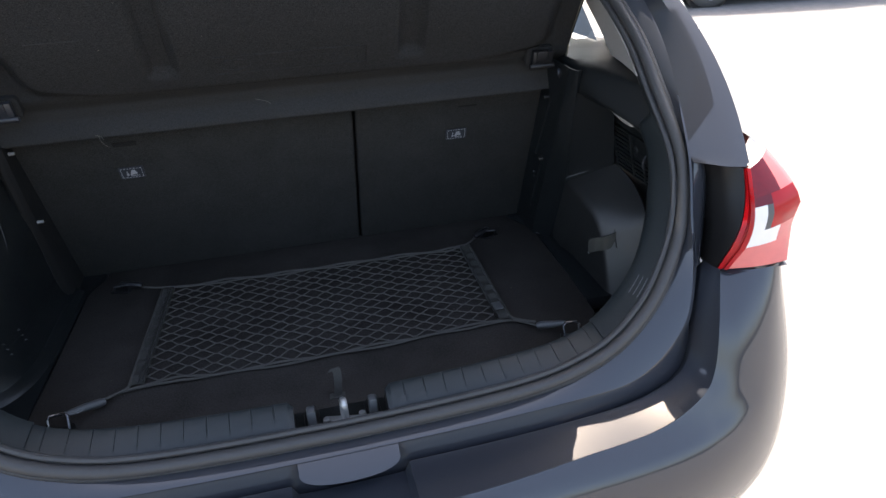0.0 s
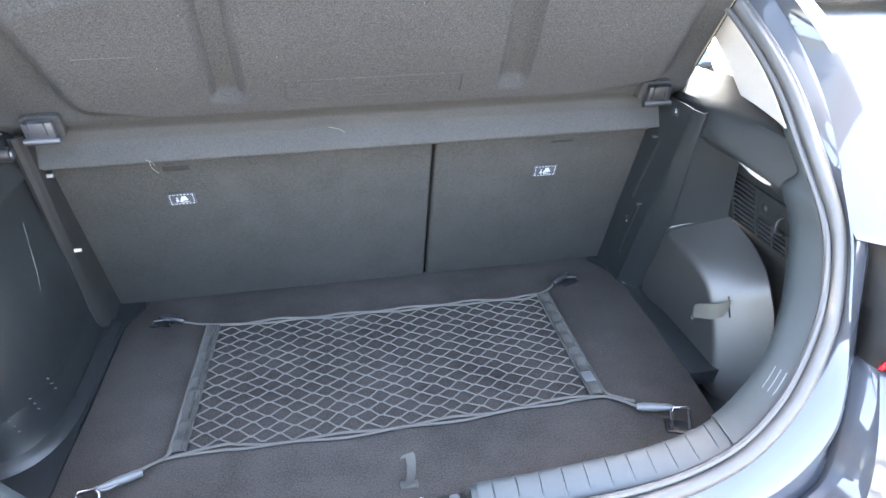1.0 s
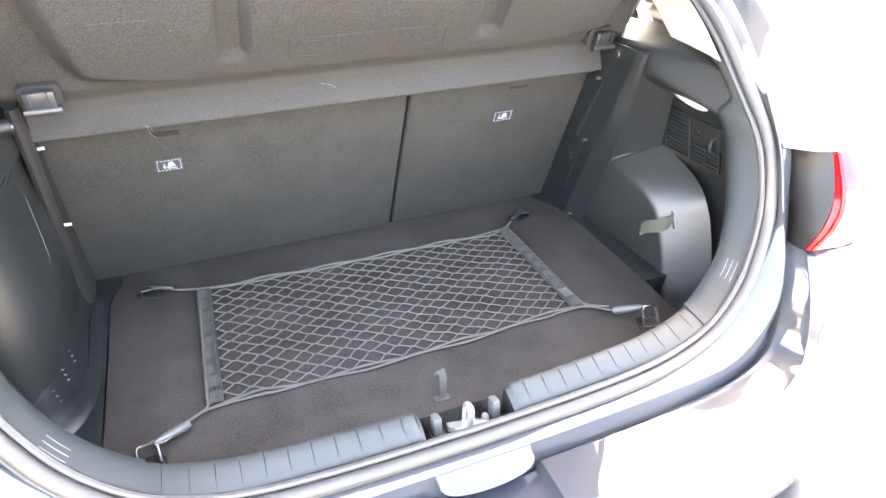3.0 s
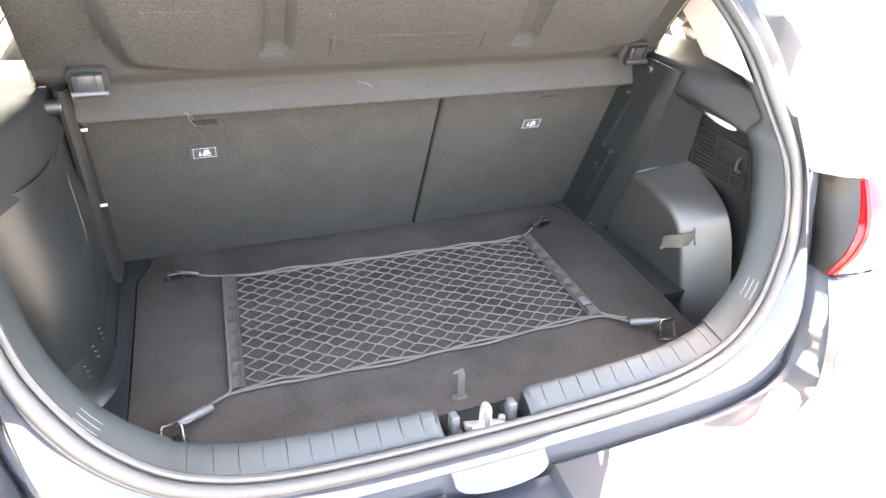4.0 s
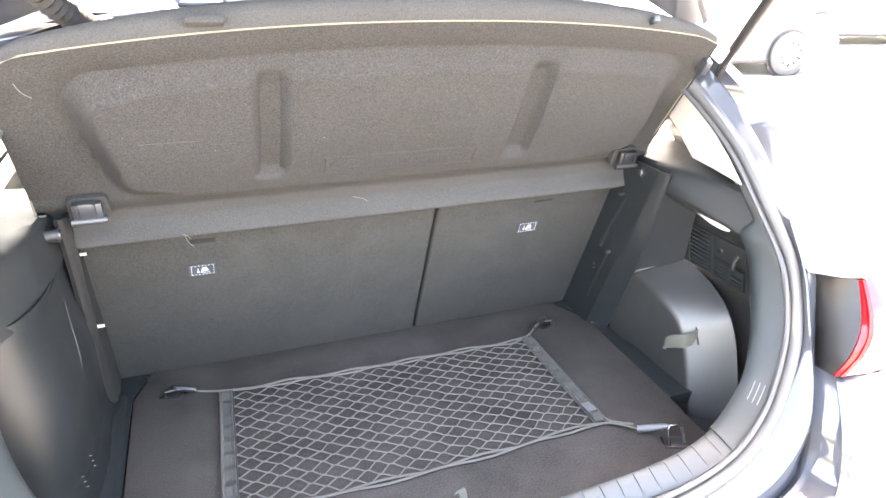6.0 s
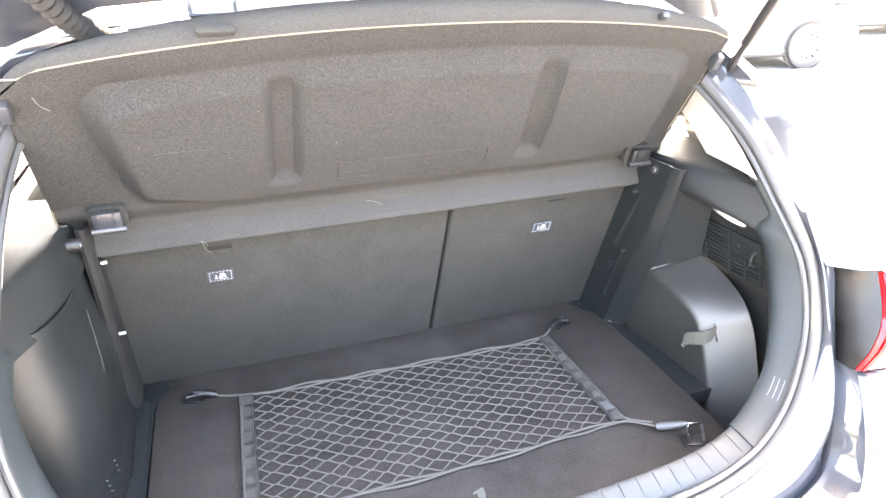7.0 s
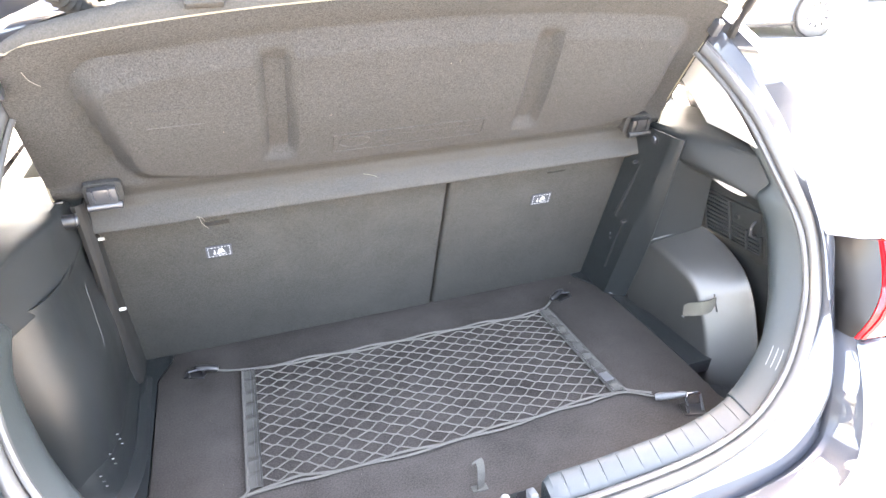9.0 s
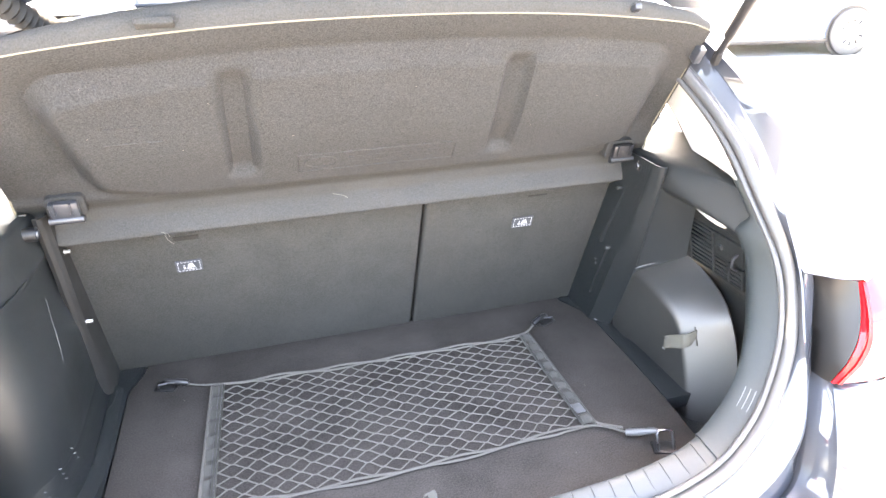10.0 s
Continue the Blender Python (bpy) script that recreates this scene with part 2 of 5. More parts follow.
part("seal_lip", tube(whole(ring(0.001, -0.006)), 0.005, 8, closed=True), RUBBER, seal)
part("seal_lip", tube(whole(ring(0.030, 0.006)), 0.006, 8, closed=True), RUBBER, seal)

def even(pts, passes):
    """Relax a line of points, its ends held."""
    pts = [Vector(p) for p in pts]
    for _ in range(passes):
        pts = [pts[0]] + [(a + 2 * b + c) / 4 for a, b, c in zip(pts, pts[1:], pts[2:])] + [pts[-1]]
    return pts


# painted frame round the opening: from the seal outward to the edge of the quarter panel
FLANGE = [(0, -0.044, 0.630), (0.20, -0.044, 0.631), (0.36, -0.042, 0.636), (0.47, -0.040, 0.643), (0.572, -0.035, 0.654), (0.628, -0.026, 0.680),
          (0.656, -0.008, 0.740), (0.684, 0.038, 0.846), (0.692, 0.079, 0.925), (0.707, 0.121, 1.010), (0.723, 0.229, 1.122), (0.730, 0.322, 1.215),
          (0.706, 0.436, 1.315), (0.658, 0.505, 1.391), (0.575, 0.545, 1.438), (0.40, 0.565, 1.462), (0, 0.575, 1.472)]
r0 = even(ring(0.0, 0.004, per=8), 3)
dense = even(spline(FLANGE, 40), 200)
f0, last = [], 0
for p in r0:
    last = min(range(last, min(last + 90, len(dense))), key=lambda k: (dense[k] - p).length)
    f0.append(dense[last])
f0[-1] = dense[-1]
f0 = even(f0, 16)
mid = [a.lerp(b, 0.5) + Vector((0, -0.004, 0.003)) for a, b in zip(r0, f0)]
bm = grid([mirror(r0), mirror(mid), mirror(f0)])
part("opening_frame", solid(bm, 0.004), PAINT, car, "glossy dark blue painted frame")

# quarter panel: rear corner post beside the opening, then the flank
corner = profile([(0.90, 0.785, 0.06), (1.008, 0.786, 0.060), (1.06, 0.802, 0.112), (1.12, 0.810, 0.168), (1.20, 0.799, 0.246), (1.28, 0.774, 0.335), (1.36, 0.734, 0.437), (1.44, 0.655, 0.56), (1.50, 0.56, 0.66)])


for sgn in (1, -1):
    rows = []
    for p in [Vector((0.7075, 0.120, 1.009))] + [q for q in f0[60:113] if q.z > 1.014]:
        cx, cy = corner(p.z)
        e = Vector((cx, cy, p.z))
        back = Vector((cx + 0.035, cy + 0.08, p.z - 0.01))
        reach = 0.26 + 0.9 * (1 - smoothstep(1.05, 1.09, p.z))
        wide = min(0.9, 0.905 - max(0, p.z - 1.02) * 0.45)
        far, far2 = Vector((wide, cy + reach * 0.6, p.z - 0.02)), Vector((wide, cy + reach, p.z - 0.02))
        row = [p, p.lerp(e, 0.5) + Vector((0.004, -0.012, 0)), e.lerp(p, 0.12), e + Vector((0.004, 0.006, 0)), e.lerp(back, 0.35) + Vector((0.006, 0, 0)), back, far, far2]
        rows.append([Vector((sgn * q.x, q.y, q.z)) for q in row])
    rows = [list(r) for r in zip(*[c if k == 0 else even(c, 110) for k, c in enumerate(zip(*rows))])]
    part("quarter_panel", solid(grid(rows), 0.003), PAINT, car)

# outer skin of the rear pillar, from the quarter panel to the side window
# Added out of view to keep sky light off the beam.
for sgn in (1, -1):
    rows = []
    for z in np.linspace(1.07, 1.45, 9):
        x, y0, y1 = 0.890 - (z - 1.02) * 0.52, corner(z)[1] + 0.16, 0.70 + 0.45 * max(0, z - 1.13)
        rows.append([Vector((sgn * x, y0 + (y1 - y0) * k, z)) for k in (0, 0.25, 0.5, 0.75, 1)])
    part("pillar_skin", solid(grid(rows), 0.003), PAINT, car)

for sgn in (1, -1):
    part("ditch_moulding", tube(spline([Vector((sgn * x, y, z)) for x, y, z in ((0.806, 0.360, 1.228), (0.816, 0.385, 1.242), (0.826, 0.47, 1.276), (0.830, 0.56, 1.308))], 5), [0.003] + [0.006] * 15, 8), BLACK, car, "black roof ditch moulding")

# stepped gutter along the rear edge of the roof
for k, (dy, z0, z1) in enumerate(((0.0, 1.440, 1.456), (0.012, 1.458, 1.470))):
    rows = [[Vector((x, 0.566 + dy - 0.03 * (x / 0.56) ** 2, z - 0.03 * (x / 0.56) ** 2)) for x in np.linspace(-0.53, 0.53, 25)] for z in (z0, (z0 + z1) / 2 + 0.003, z1)]
    rows[1] = [p - Vector((0, 0.006, 0)) for p in rows[1]]
    part("roof_gutter", solid(grid(rows), 0.004), PAINT, car)

# roof, flanks and front, plain
roof_rows = []
for y, w, z in [(0.585, 0.575, 1.474), (0.600, 0.58, 1.496), (0.66, 0.60, 1.506), (1.0, 0.62, 1.515), (1.8, 0.63, 1.515), (2.4, 0.60, 1.48)]:
    roof_rows.append([Vector((w * u, y, z - 0.035 * abs(u) ** 3)) for u in np.linspace(-1, 1, 21)])
part("roof", solid(grid(roof_rows), 0.004), PAINT, car)

def mirror_rows(rows):
    """Columns from the middle outward, continued to the other side."""
    return [[Vector((-q.x, q.y, q.z)) for q in r] for r in reversed(rows[1:])] + rows


# bumper: its upper ledge follows the opening, then rounds down to the ground side
edge = [Vector(p) for p in FLANGE[:8]]
LEDGE = [(0, -0.060, 0.601), (0.22, -0.060, 0.603), (0.40, -0.058, 0.609), (0.545, -0.046, 0.615), (0.636, -0.026, 0.638), (0.666, -0.010, 0.675), (0.682, 0.012, 0.745), (0.719, 0.069, 0.829)]
CREASE = [(0, -0.158, 0.588), (0.22, -0.156, 0.594), (0.40, -0.139, 0.600), (0.545, -0.124, 0.604), (0.641, -0.100, 0.633), (0.681, -0.076, 0.668), (0.699, -0.042, 0.752), (0.731, 0.022, 0.824)]
BUMPER = [
    [(0, -0.176, 0.572), (0.23, -0.174, 0.576), (0.42, -0.160, 0.580), (0.58, -0.142, 0.584), (0.690, -0.112, 0.606), (0.732, -0.090, 0.650), (0.752, -0.052, 0.748), (0.790, 0.006, 0.825)],
    [(0, -0.192, 0.545), (0.23, -0.190, 0.548), (0.43, -0.178, 0.553), (0.61, -0.158, 0.562), (0.745, -0.120, 0.580), (0.806, -0.084, 0.628), (0.826, -0.036, 0.738), (0.852, 0.014, 0.825)],
    [(0, -0.206, 0.485), (0.23, -0.204, 0.486), (0.44, -0.194, 0.490), (0.64, -0.174, 0.502), (0.790, -0.120, 0.525), (0.882, -0.044, 0.588), (0.895, 0.015, 0.702), (0.892, 0.085, 0.826)],
    [(0, -0.198, 0.385), (0.24, -0.196, 0.385), (0.45, -0.188, 0.388), (0.65, -0.166, 0.396), (0.81, -0.118, 0.420), (0.900, -0.020, 0.490), (0.912, 0.100, 0.620), (0.905, 0.22, 0.80)],
    [(0, -0.150, 0.255), (0.24, -0.148, 0.255), (0.45, -0.142, 0.256), (0.64, -0.125, 0.260), (0.79, -0.070, 0.275), (0.870, 0.05, 0.320), (0.895, 0.22, 0.45), (0.905, 0.45, 0.70)],
]
cols = [even(spline(r, 24), 70) for r in [edge, LEDGE, CREASE]] + [even(spline(r, 24), 160) for r in BUMPER]
fine = [a.lerp(b, k / 6) for a, b in zip(f0, f0[1:]) for k in range(6)]
cols[0] = [min(fine, key=lambda q: (q - p).length) for p in cols[0]]
channel, face = [], []
for e, p1, p2, *low in zip(*cols):
    drop = Vector((0, 0, -0.022 * (1 - smoothstep(0.090, 0.100, abs(p1.x)))))
    p1, p2 = p1 + drop, p2 + drop * 0.7
    d, out = (p2 - p1).normalized(), (low[0] - p2).normalized()
    channel.append([e + Vector((0, -0.001, 0.0005)), e + Vector((0.004, -0.003, -0.010)), p1 + Vector((0, 0.008, -0.009)), p1 - d * 0.0015 - Vector((0, 0, 0.003)), p1 + d * 0.003])
    face.append([p1 + d * 0.003, p1.lerp(p2, 0.35) + Vector((0, 0, 0.001)), p1.lerp(p2, 0.7) + Vector((0, 0, 0.001)), p2 - d * 0.0025, p2 - d * 0.0008 + Vector((0, 0, 0.0012)), p2 + out * 0.0012] + spline([p2 + out * 0.006] + low, 3))
bumper = part("rear_bumper", solid(grid(mirror_rows(face)), 0.003), PAINT, car, "glossy dark blue painted rear bumper")
part("bumper_channel", grid(mirror_rows(channel)), PAINT, bumper)
# flap of the frame above the middle of the bumper
flap = [Vector((0.088 * math.cos(a), -0.044 - 0.038 * max(0, math.sin(a)) ** 0.4, 0.6285 - 0.024 * max(0, math.sin(a)) ** 0.5)) for a in np.linspace(0, math.pi, 17)]
bm = bmesh.new()
mids = [Vector((p.x * 0.98, -0.041, 0.6325)) for p in flap]
part("frame_flap", solid(grid([mids, [a.lerp(b, 0.6) + Vector((0, 0, 0.0015)) for a, b in zip(mids, flap)], flap], bm), 0.004), PAINT, car)

# tail lights: a smoked inner flank, a red strip along its edge and a rear lens of coloured fields that wraps round the corner
def by_height(table):
    """Points by height: x and y interpolated smoothly."""
    pts = spline([Vector((x, y, z)) for z, x, y in table], 8)
    zs = [p.z for p in pts]
    return lambda z: Vector((float(np.interp(z, zs, [p.x for p in pts])), float(np.interp(z, zs, [p.y for p in pts])), z))


frame_edge = by_height([(0.835, 0.683, 0.034), (0.925, 0.692, 0.079), (1.010, 0.707, 0.121)])
flank_edge = by_height([(0.833, 0.719, 0.070), (0.88, 0.731, 0.089), (0.92, 0.740, 0.105), (0.96, 0.744, 0.117), (0.99, 0.742, 0.123), (1.006, 0.733, 0.124)])
strip_in = by_height([(0.831, 0.725, 0.024), (0.86, 0.729, 0.014), (0.88, 0.738, 0.012), (0.92, 0.757, 0.020), (0.96, 0.772, 0.042), (1.006, 0.778, 0.068)])
strip_out = by_height([(0.831, 0.737, 0.012), (0.86, 0.748, 0.004), (0.88, 0.760, 0.002), (0.92, 0.767, 0.002), (0.96, 0.772, 0.018), (1.010, 0.782, 0.057)])
lens_turn = by_height([(0.826, 0.866, 0.014), (0.89, 0.872, 0.028), (0.92, 0.873, 0.026), (0.95, 0.871, 0.020), (0.99, 0.855, 0.045), (1.03, 0.830, 0.085)])

for sgn in (1, -1):
    flip = lambda p: Vector((sgn * p.x, p.y, p.z))
    heights = np.linspace(0, 1, 13)
    rows = []
    for v in heights:
        a, b = flank_edge(0.833 + 0.173 * v), strip_in(0.831 + 0.175 * v)
        rows.append([flip(a + Vector((0.004, 0.006, 0))), flip(a), flip(a.lerp(b, 0.33) + Vector((-0.003, -0.004, 0))), flip(a.lerp(b, 0.67) + Vector((-0.003, -0.004, 0))), flip(b)])
    light = part("tail_light", solid(grid(rows), 0.003), SMOKED, car, "tail light with a smoked field and red strip")
    rows = []
    for v in heights:
        a, b = frame_edge(0.835 + 0.172 * v), flank_edge(0.833 + 0.174 * v)
        rows.append([flip(a + Vector((0.001, 0.003, 0))), flip(a + Vector((0.002, -0.001, 0))), flip(a.lerp(b, 0.5) + Vector((0, -0.006, 0))), flip(b + Vector((-0.004, -0.003, 0))), flip(b + Vector((-0.0015, 0.003, 0)))])
    part("light_surround", grid(rows), PAINT, car)
    under = [(0.690, 0.046, 0.833), (0.719, 0.068, 0.831), (0.727, 0.024, 0.829), (0.740, 0.012, 0.828), (0.80, 0.012, 0.826), (0.866, 0.014, 0.824), (0.905, 0.19, 0.824)]
    part("light_ledge", grid([[Vector((sgn * x, y + 0.012, z)) for x, y, z in under], [Vector((sgn * (x + 0.001), y - 0.006, z - 0.004)) for x, y, z in under]]), PAINT, car)
    rows = []
    for v in heights:
        a, b = strip_in(0.831 + 0.175 * v), strip_out(0.831 + 0.179 * v)
        rows.append([flip(a), flip(a + Vector((-0.002, -0.003, 0))), flip(a.lerp(b, 0.45) + Vector((-0.003, -0.003, 0))), flip(a.lerp(b, 0.5) + Vector((0.001, 0.001, 0))), flip(a.lerp(b, 0.62) + Vector((0.001, 0.001, 0))), flip(a.lerp(b, 0.68) + Vector((-0.002, -0.002, 0))), flip(b + Vector((0, -0.002, 0))), flip(b + Vector((0.003, 0.001, 0)))])
    part("light_strip", grid(rows), RED, light, "glossy red light strip")
    face = []
    for v in heights:
        a, b = strip_out(0.831 + 0.179 * v), lens_turn(0.826 + 0.204 * v)
        c = b + Vector((0.030, 0.16, -0.006))
        row = [a.lerp(b, u) + Vector((0, -0.006 * math.sin(math.pi * u), 0)) for u in np.linspace(0, 1, 9)] + [b.lerp(c, 0.06) + Vector((0.005, 0, 0)), b.lerp(c, 0.4) + Vector((0.006, 0, 0)), c]
        face.append([flip(p + Vector((0.003, 0.001, 0))) for p in row])
    field = lambda v0, v1, u0, u1: grid([r[u0:u1 + 1] for r in face[v0:v1 + 1]])
    part("upper_lens", field(9, 12, 0, 5), DARK_RED, light, "dark red upper lens")
    part("upper_corner", field(9, 12, 5, 11), SUNLIT_RED, light)
    part("outer_lens", field(5, 9, 3, 8), RED, light, "glossy red outer lens")
    part("outer_corner", field(5, 9, 8, 11), SUNLIT_RED, light)
    part("inner_lens", field(8, 9, 0, 3), DARK_RED, light)
    clear = part("clear_lens", field(3, 8, 0, 2), LAMP_LENS, light, "clear lens field")
    part("clear_edge", field(3, 5, 2, 5), LAMP_LENS, clear)
    part("reflector", field(5, 8, 2, 3), CLIP_GREY, clear)
    part("lens_cap", grid([face[12], [p + Vector((0, 0.05, 0.006)) for p in face[12]]]), PAINT, light)
    part("lower_lens", field(0, 3, 0, 11), SUNLIT_RED, light, "pale red lower lens with sunlight put into its colour")
    part("lower_corner", field(3, 5, 5, 11), SUNLIT_RED, light)

# ---- the car: inside trim of the boot ----
BASE = spline([(x, open_y(z), z) for x, z in SEAL_HALF], 20)


def edge_at(s):
    """Place on the half opening line (0 bottom middle, 16 top middle) and the way into the opening."""
    f = min(max(s, 0), 16) * 20
    i = min(int(f), len(BASE) - 2)
    p = BASE[i].lerp(BASE[i + 1], f - i)
    a, b = BASE[max(i - 4, 0)], BASE[min(i + 5, len(BASE) - 1)]
    d = Vector((b.x - a.x, 0, b.z - a.z))
    if s < 0.3:
        d.z = 0
    d.normalize()
    return p, Vector((-d.z, 0, d.x))


def trim_section(s, dip=0.0, low=0.0):
    """The cross-section of the trim at s: from the seal over its crown to the inside."""
    p, n = edge_at(s)
    side = smoothstep(5.0, 7.5, s)
    tuck = smoothstep(9.1, 9.5, s)
    deep = (0.012 + 0.014 * smoothstep(0.5, 4.5, s) + 0.020 * smoothstep(5.2, 7.5, s)) * (1 - 0.95 * tuck)
    h = 0.046 * (1.06 - 0.42 * smoothstep(1.2, 4.0, s) + 0.08 * smoothstep(5.5, 7.5, s) + 0.12 * smoothstep(8.2, 9.1, s) - 0.40 * tuck ) - low
    pts = [(0.004, 0.008), (0.015, 0.013), (h * 0.58, 0.022), (h * 0.82 - dip, 0.034 + deep * 0.35), (h - dip, 0.046 + deep * 0.75), (h - 0.005, 0.053 + deep), (h * 0.3 - 0.03 * (1 - side), 0.054 + deep + 0.02 * side)]
    return [p + n * q.x + Vector((0, q.y, 0)) for q in spline([(a, b, 0) for a, b in pts], 3)]


def s_of_x(x):
    xs = [p.x for p in BASE[:90]]
    return float(np.interp(x, xs, [k / 20 for k in range(90)]))


for sgn in (1, -1):
    # scuff plate with cross grooves
    marks = [s_of_x(0.116 + 0.0375 * k) for k in range(11)]
    ss = set(np.linspace(s_of_x(0.083), s_of_x(0.512), 40)) | {s_of_x(0.0835), s_of_x(0.087), s_of_x(0.092)}
    for mk in marks:
        ss |= {mk - 0.0065, mk - 0.002, mk + 0.002, mk + 0.0065}
    rows = []
    for s in sorted(ss):
        dip = 0.0017 if any(abs(s - mk) < 0.004 for mk in marks) else 0.0
        low = 0.010 * (1 - smoothstep(s_of_x(0.083), s_of_x(0.094), s))
        rows.append([Vector((sgn * q.x, q.y, q.z)) for q in trim_section(s, dip, low)])
    bm = grid(rows)
    for row in (rows[0], rows[-1]):
        bm.faces.new([bm.verts.new(q) for q in row])
    part("sill_plate", bm, TRIM_PLASTIC, car, "ribbed grey plastic sill plate")
    rows = [[Vector((sgn * q.x, q.y, q.z)) for q in trim_section(s)] for s in np.linspace(s_of_x(0.5124), 10.3, 56)]
    band = part("opening_trim", solid(grid(rows), 0.003), TRIM_PLASTIC, car, "grained grey plastic trim round the opening")
    for k in range(3):
        a, b, j = ((4.90, 5.58, 7.6), (4.87, 5.55, 8.9), (4.84, 5.52, 10.2))[k]
        if sgn < 0:
            a, b = a + 0.13, b + 0.10
        pts = []
        for u in np.linspace(0, 1, 9):
            q, n = trim_section(a + (b - a) * u), edge_at(a + (b - a) * u)[1]
            v = q[int(j)].lerp(q[int(j) + 1], j % 1) + n * 0.0012 - Vector((0, 0.0030, 0))
            pts.append(Vector((sgn * v.x, v.y, v.z)))
        part("trim_rib", tube(pts, [0.0005] + [0.0014] * 7 + [0.0005], 6), RIB, band)

# latch well in the middle of the sill
part("latch_well", box((0.168, 0.085, 0.012), pose(0, 0.040, 0.626), 0.002), PLASTIC, car)
part("latch_wall", box((0.168, 0.008, 0.03), pose(0, 0.090, 0.598), 0.002), PLASTIC, car)
part("well_lip", tube([(-0.085, 0.004, 0.640), (0, 0.003, 0.640), (0.085, 0.004, 0.640)], 0.009, 8), PLASTIC, car)
latch = part("latch_striker", tube(spline([(0.006, 0.020, 0.640), (0.006, 0.021, 0.676), (0.005, 0.029, 0.685), (0.004, 0.037, 0.676), (0.004, 0.038, 0.640)], 5), 0.0062, 8), METAL, car, "bright metal latch striker")
part("striker_plate", box((0.075, 0.020, 0.006), pose(0.004, 0.026, 0.644, 0, 0, -12), 0.003), METAL, latch)
for x in (-0.028, 0.036):
    bm = bmesh.new()
    bmesh.ops.create_cone(bm, cap_ends=True, segments=10, radius1=0.007, radius2=0.006, depth=0.008, matrix=pose(x, 0.026, 0.650))
    part("bolt", bm, METAL, latch)
for x in (-0.053, 0.057):
    buf = part("rubber_buffer", box((0.016, 0.022, 0.042), pose(x, 0.034, 0.655, -6), 0.004), CLIP_GREY, car, "pale grey buffer beside the latch")
    part("buffer_seat", box((0.028, 0.046, 0.014), pose(x, 0.044, 0.638), 0.003), BLACK, buf)


def along(table, z):
    """The point of a line given by height, x and y."""
    zs = [r[0] for r in table]
    return Vector((float(np.interp(z, zs, [r[1] for r in table])), float(np.interp(z, zs, [r[2] for r in table])), z))


def seat_y(z):
    return 0.803 - 0.40 * (z - 0.615)


# crease of the leaning post, from its foot up to the beam
CREASE_R = [(0.56, 0.650, 0.648), (0.62, 0.647, 0.631), (0.72, 0.649, 0.592), (0.82, 0.648, 0.553), (0.92, 0.637, 0.513), (1.055, 0.622, 0.464), (1.12, 0.617, 0.442)]
CREASE_L = [(0.56, 0.616, 0.690), (0.62, 0.614, 0.672), (0.72, 0.611, 0.650), (0.85, 0.607, 0.612), (1.00, 0.605, 0.575), (1.12, 0.606, 0.545)]

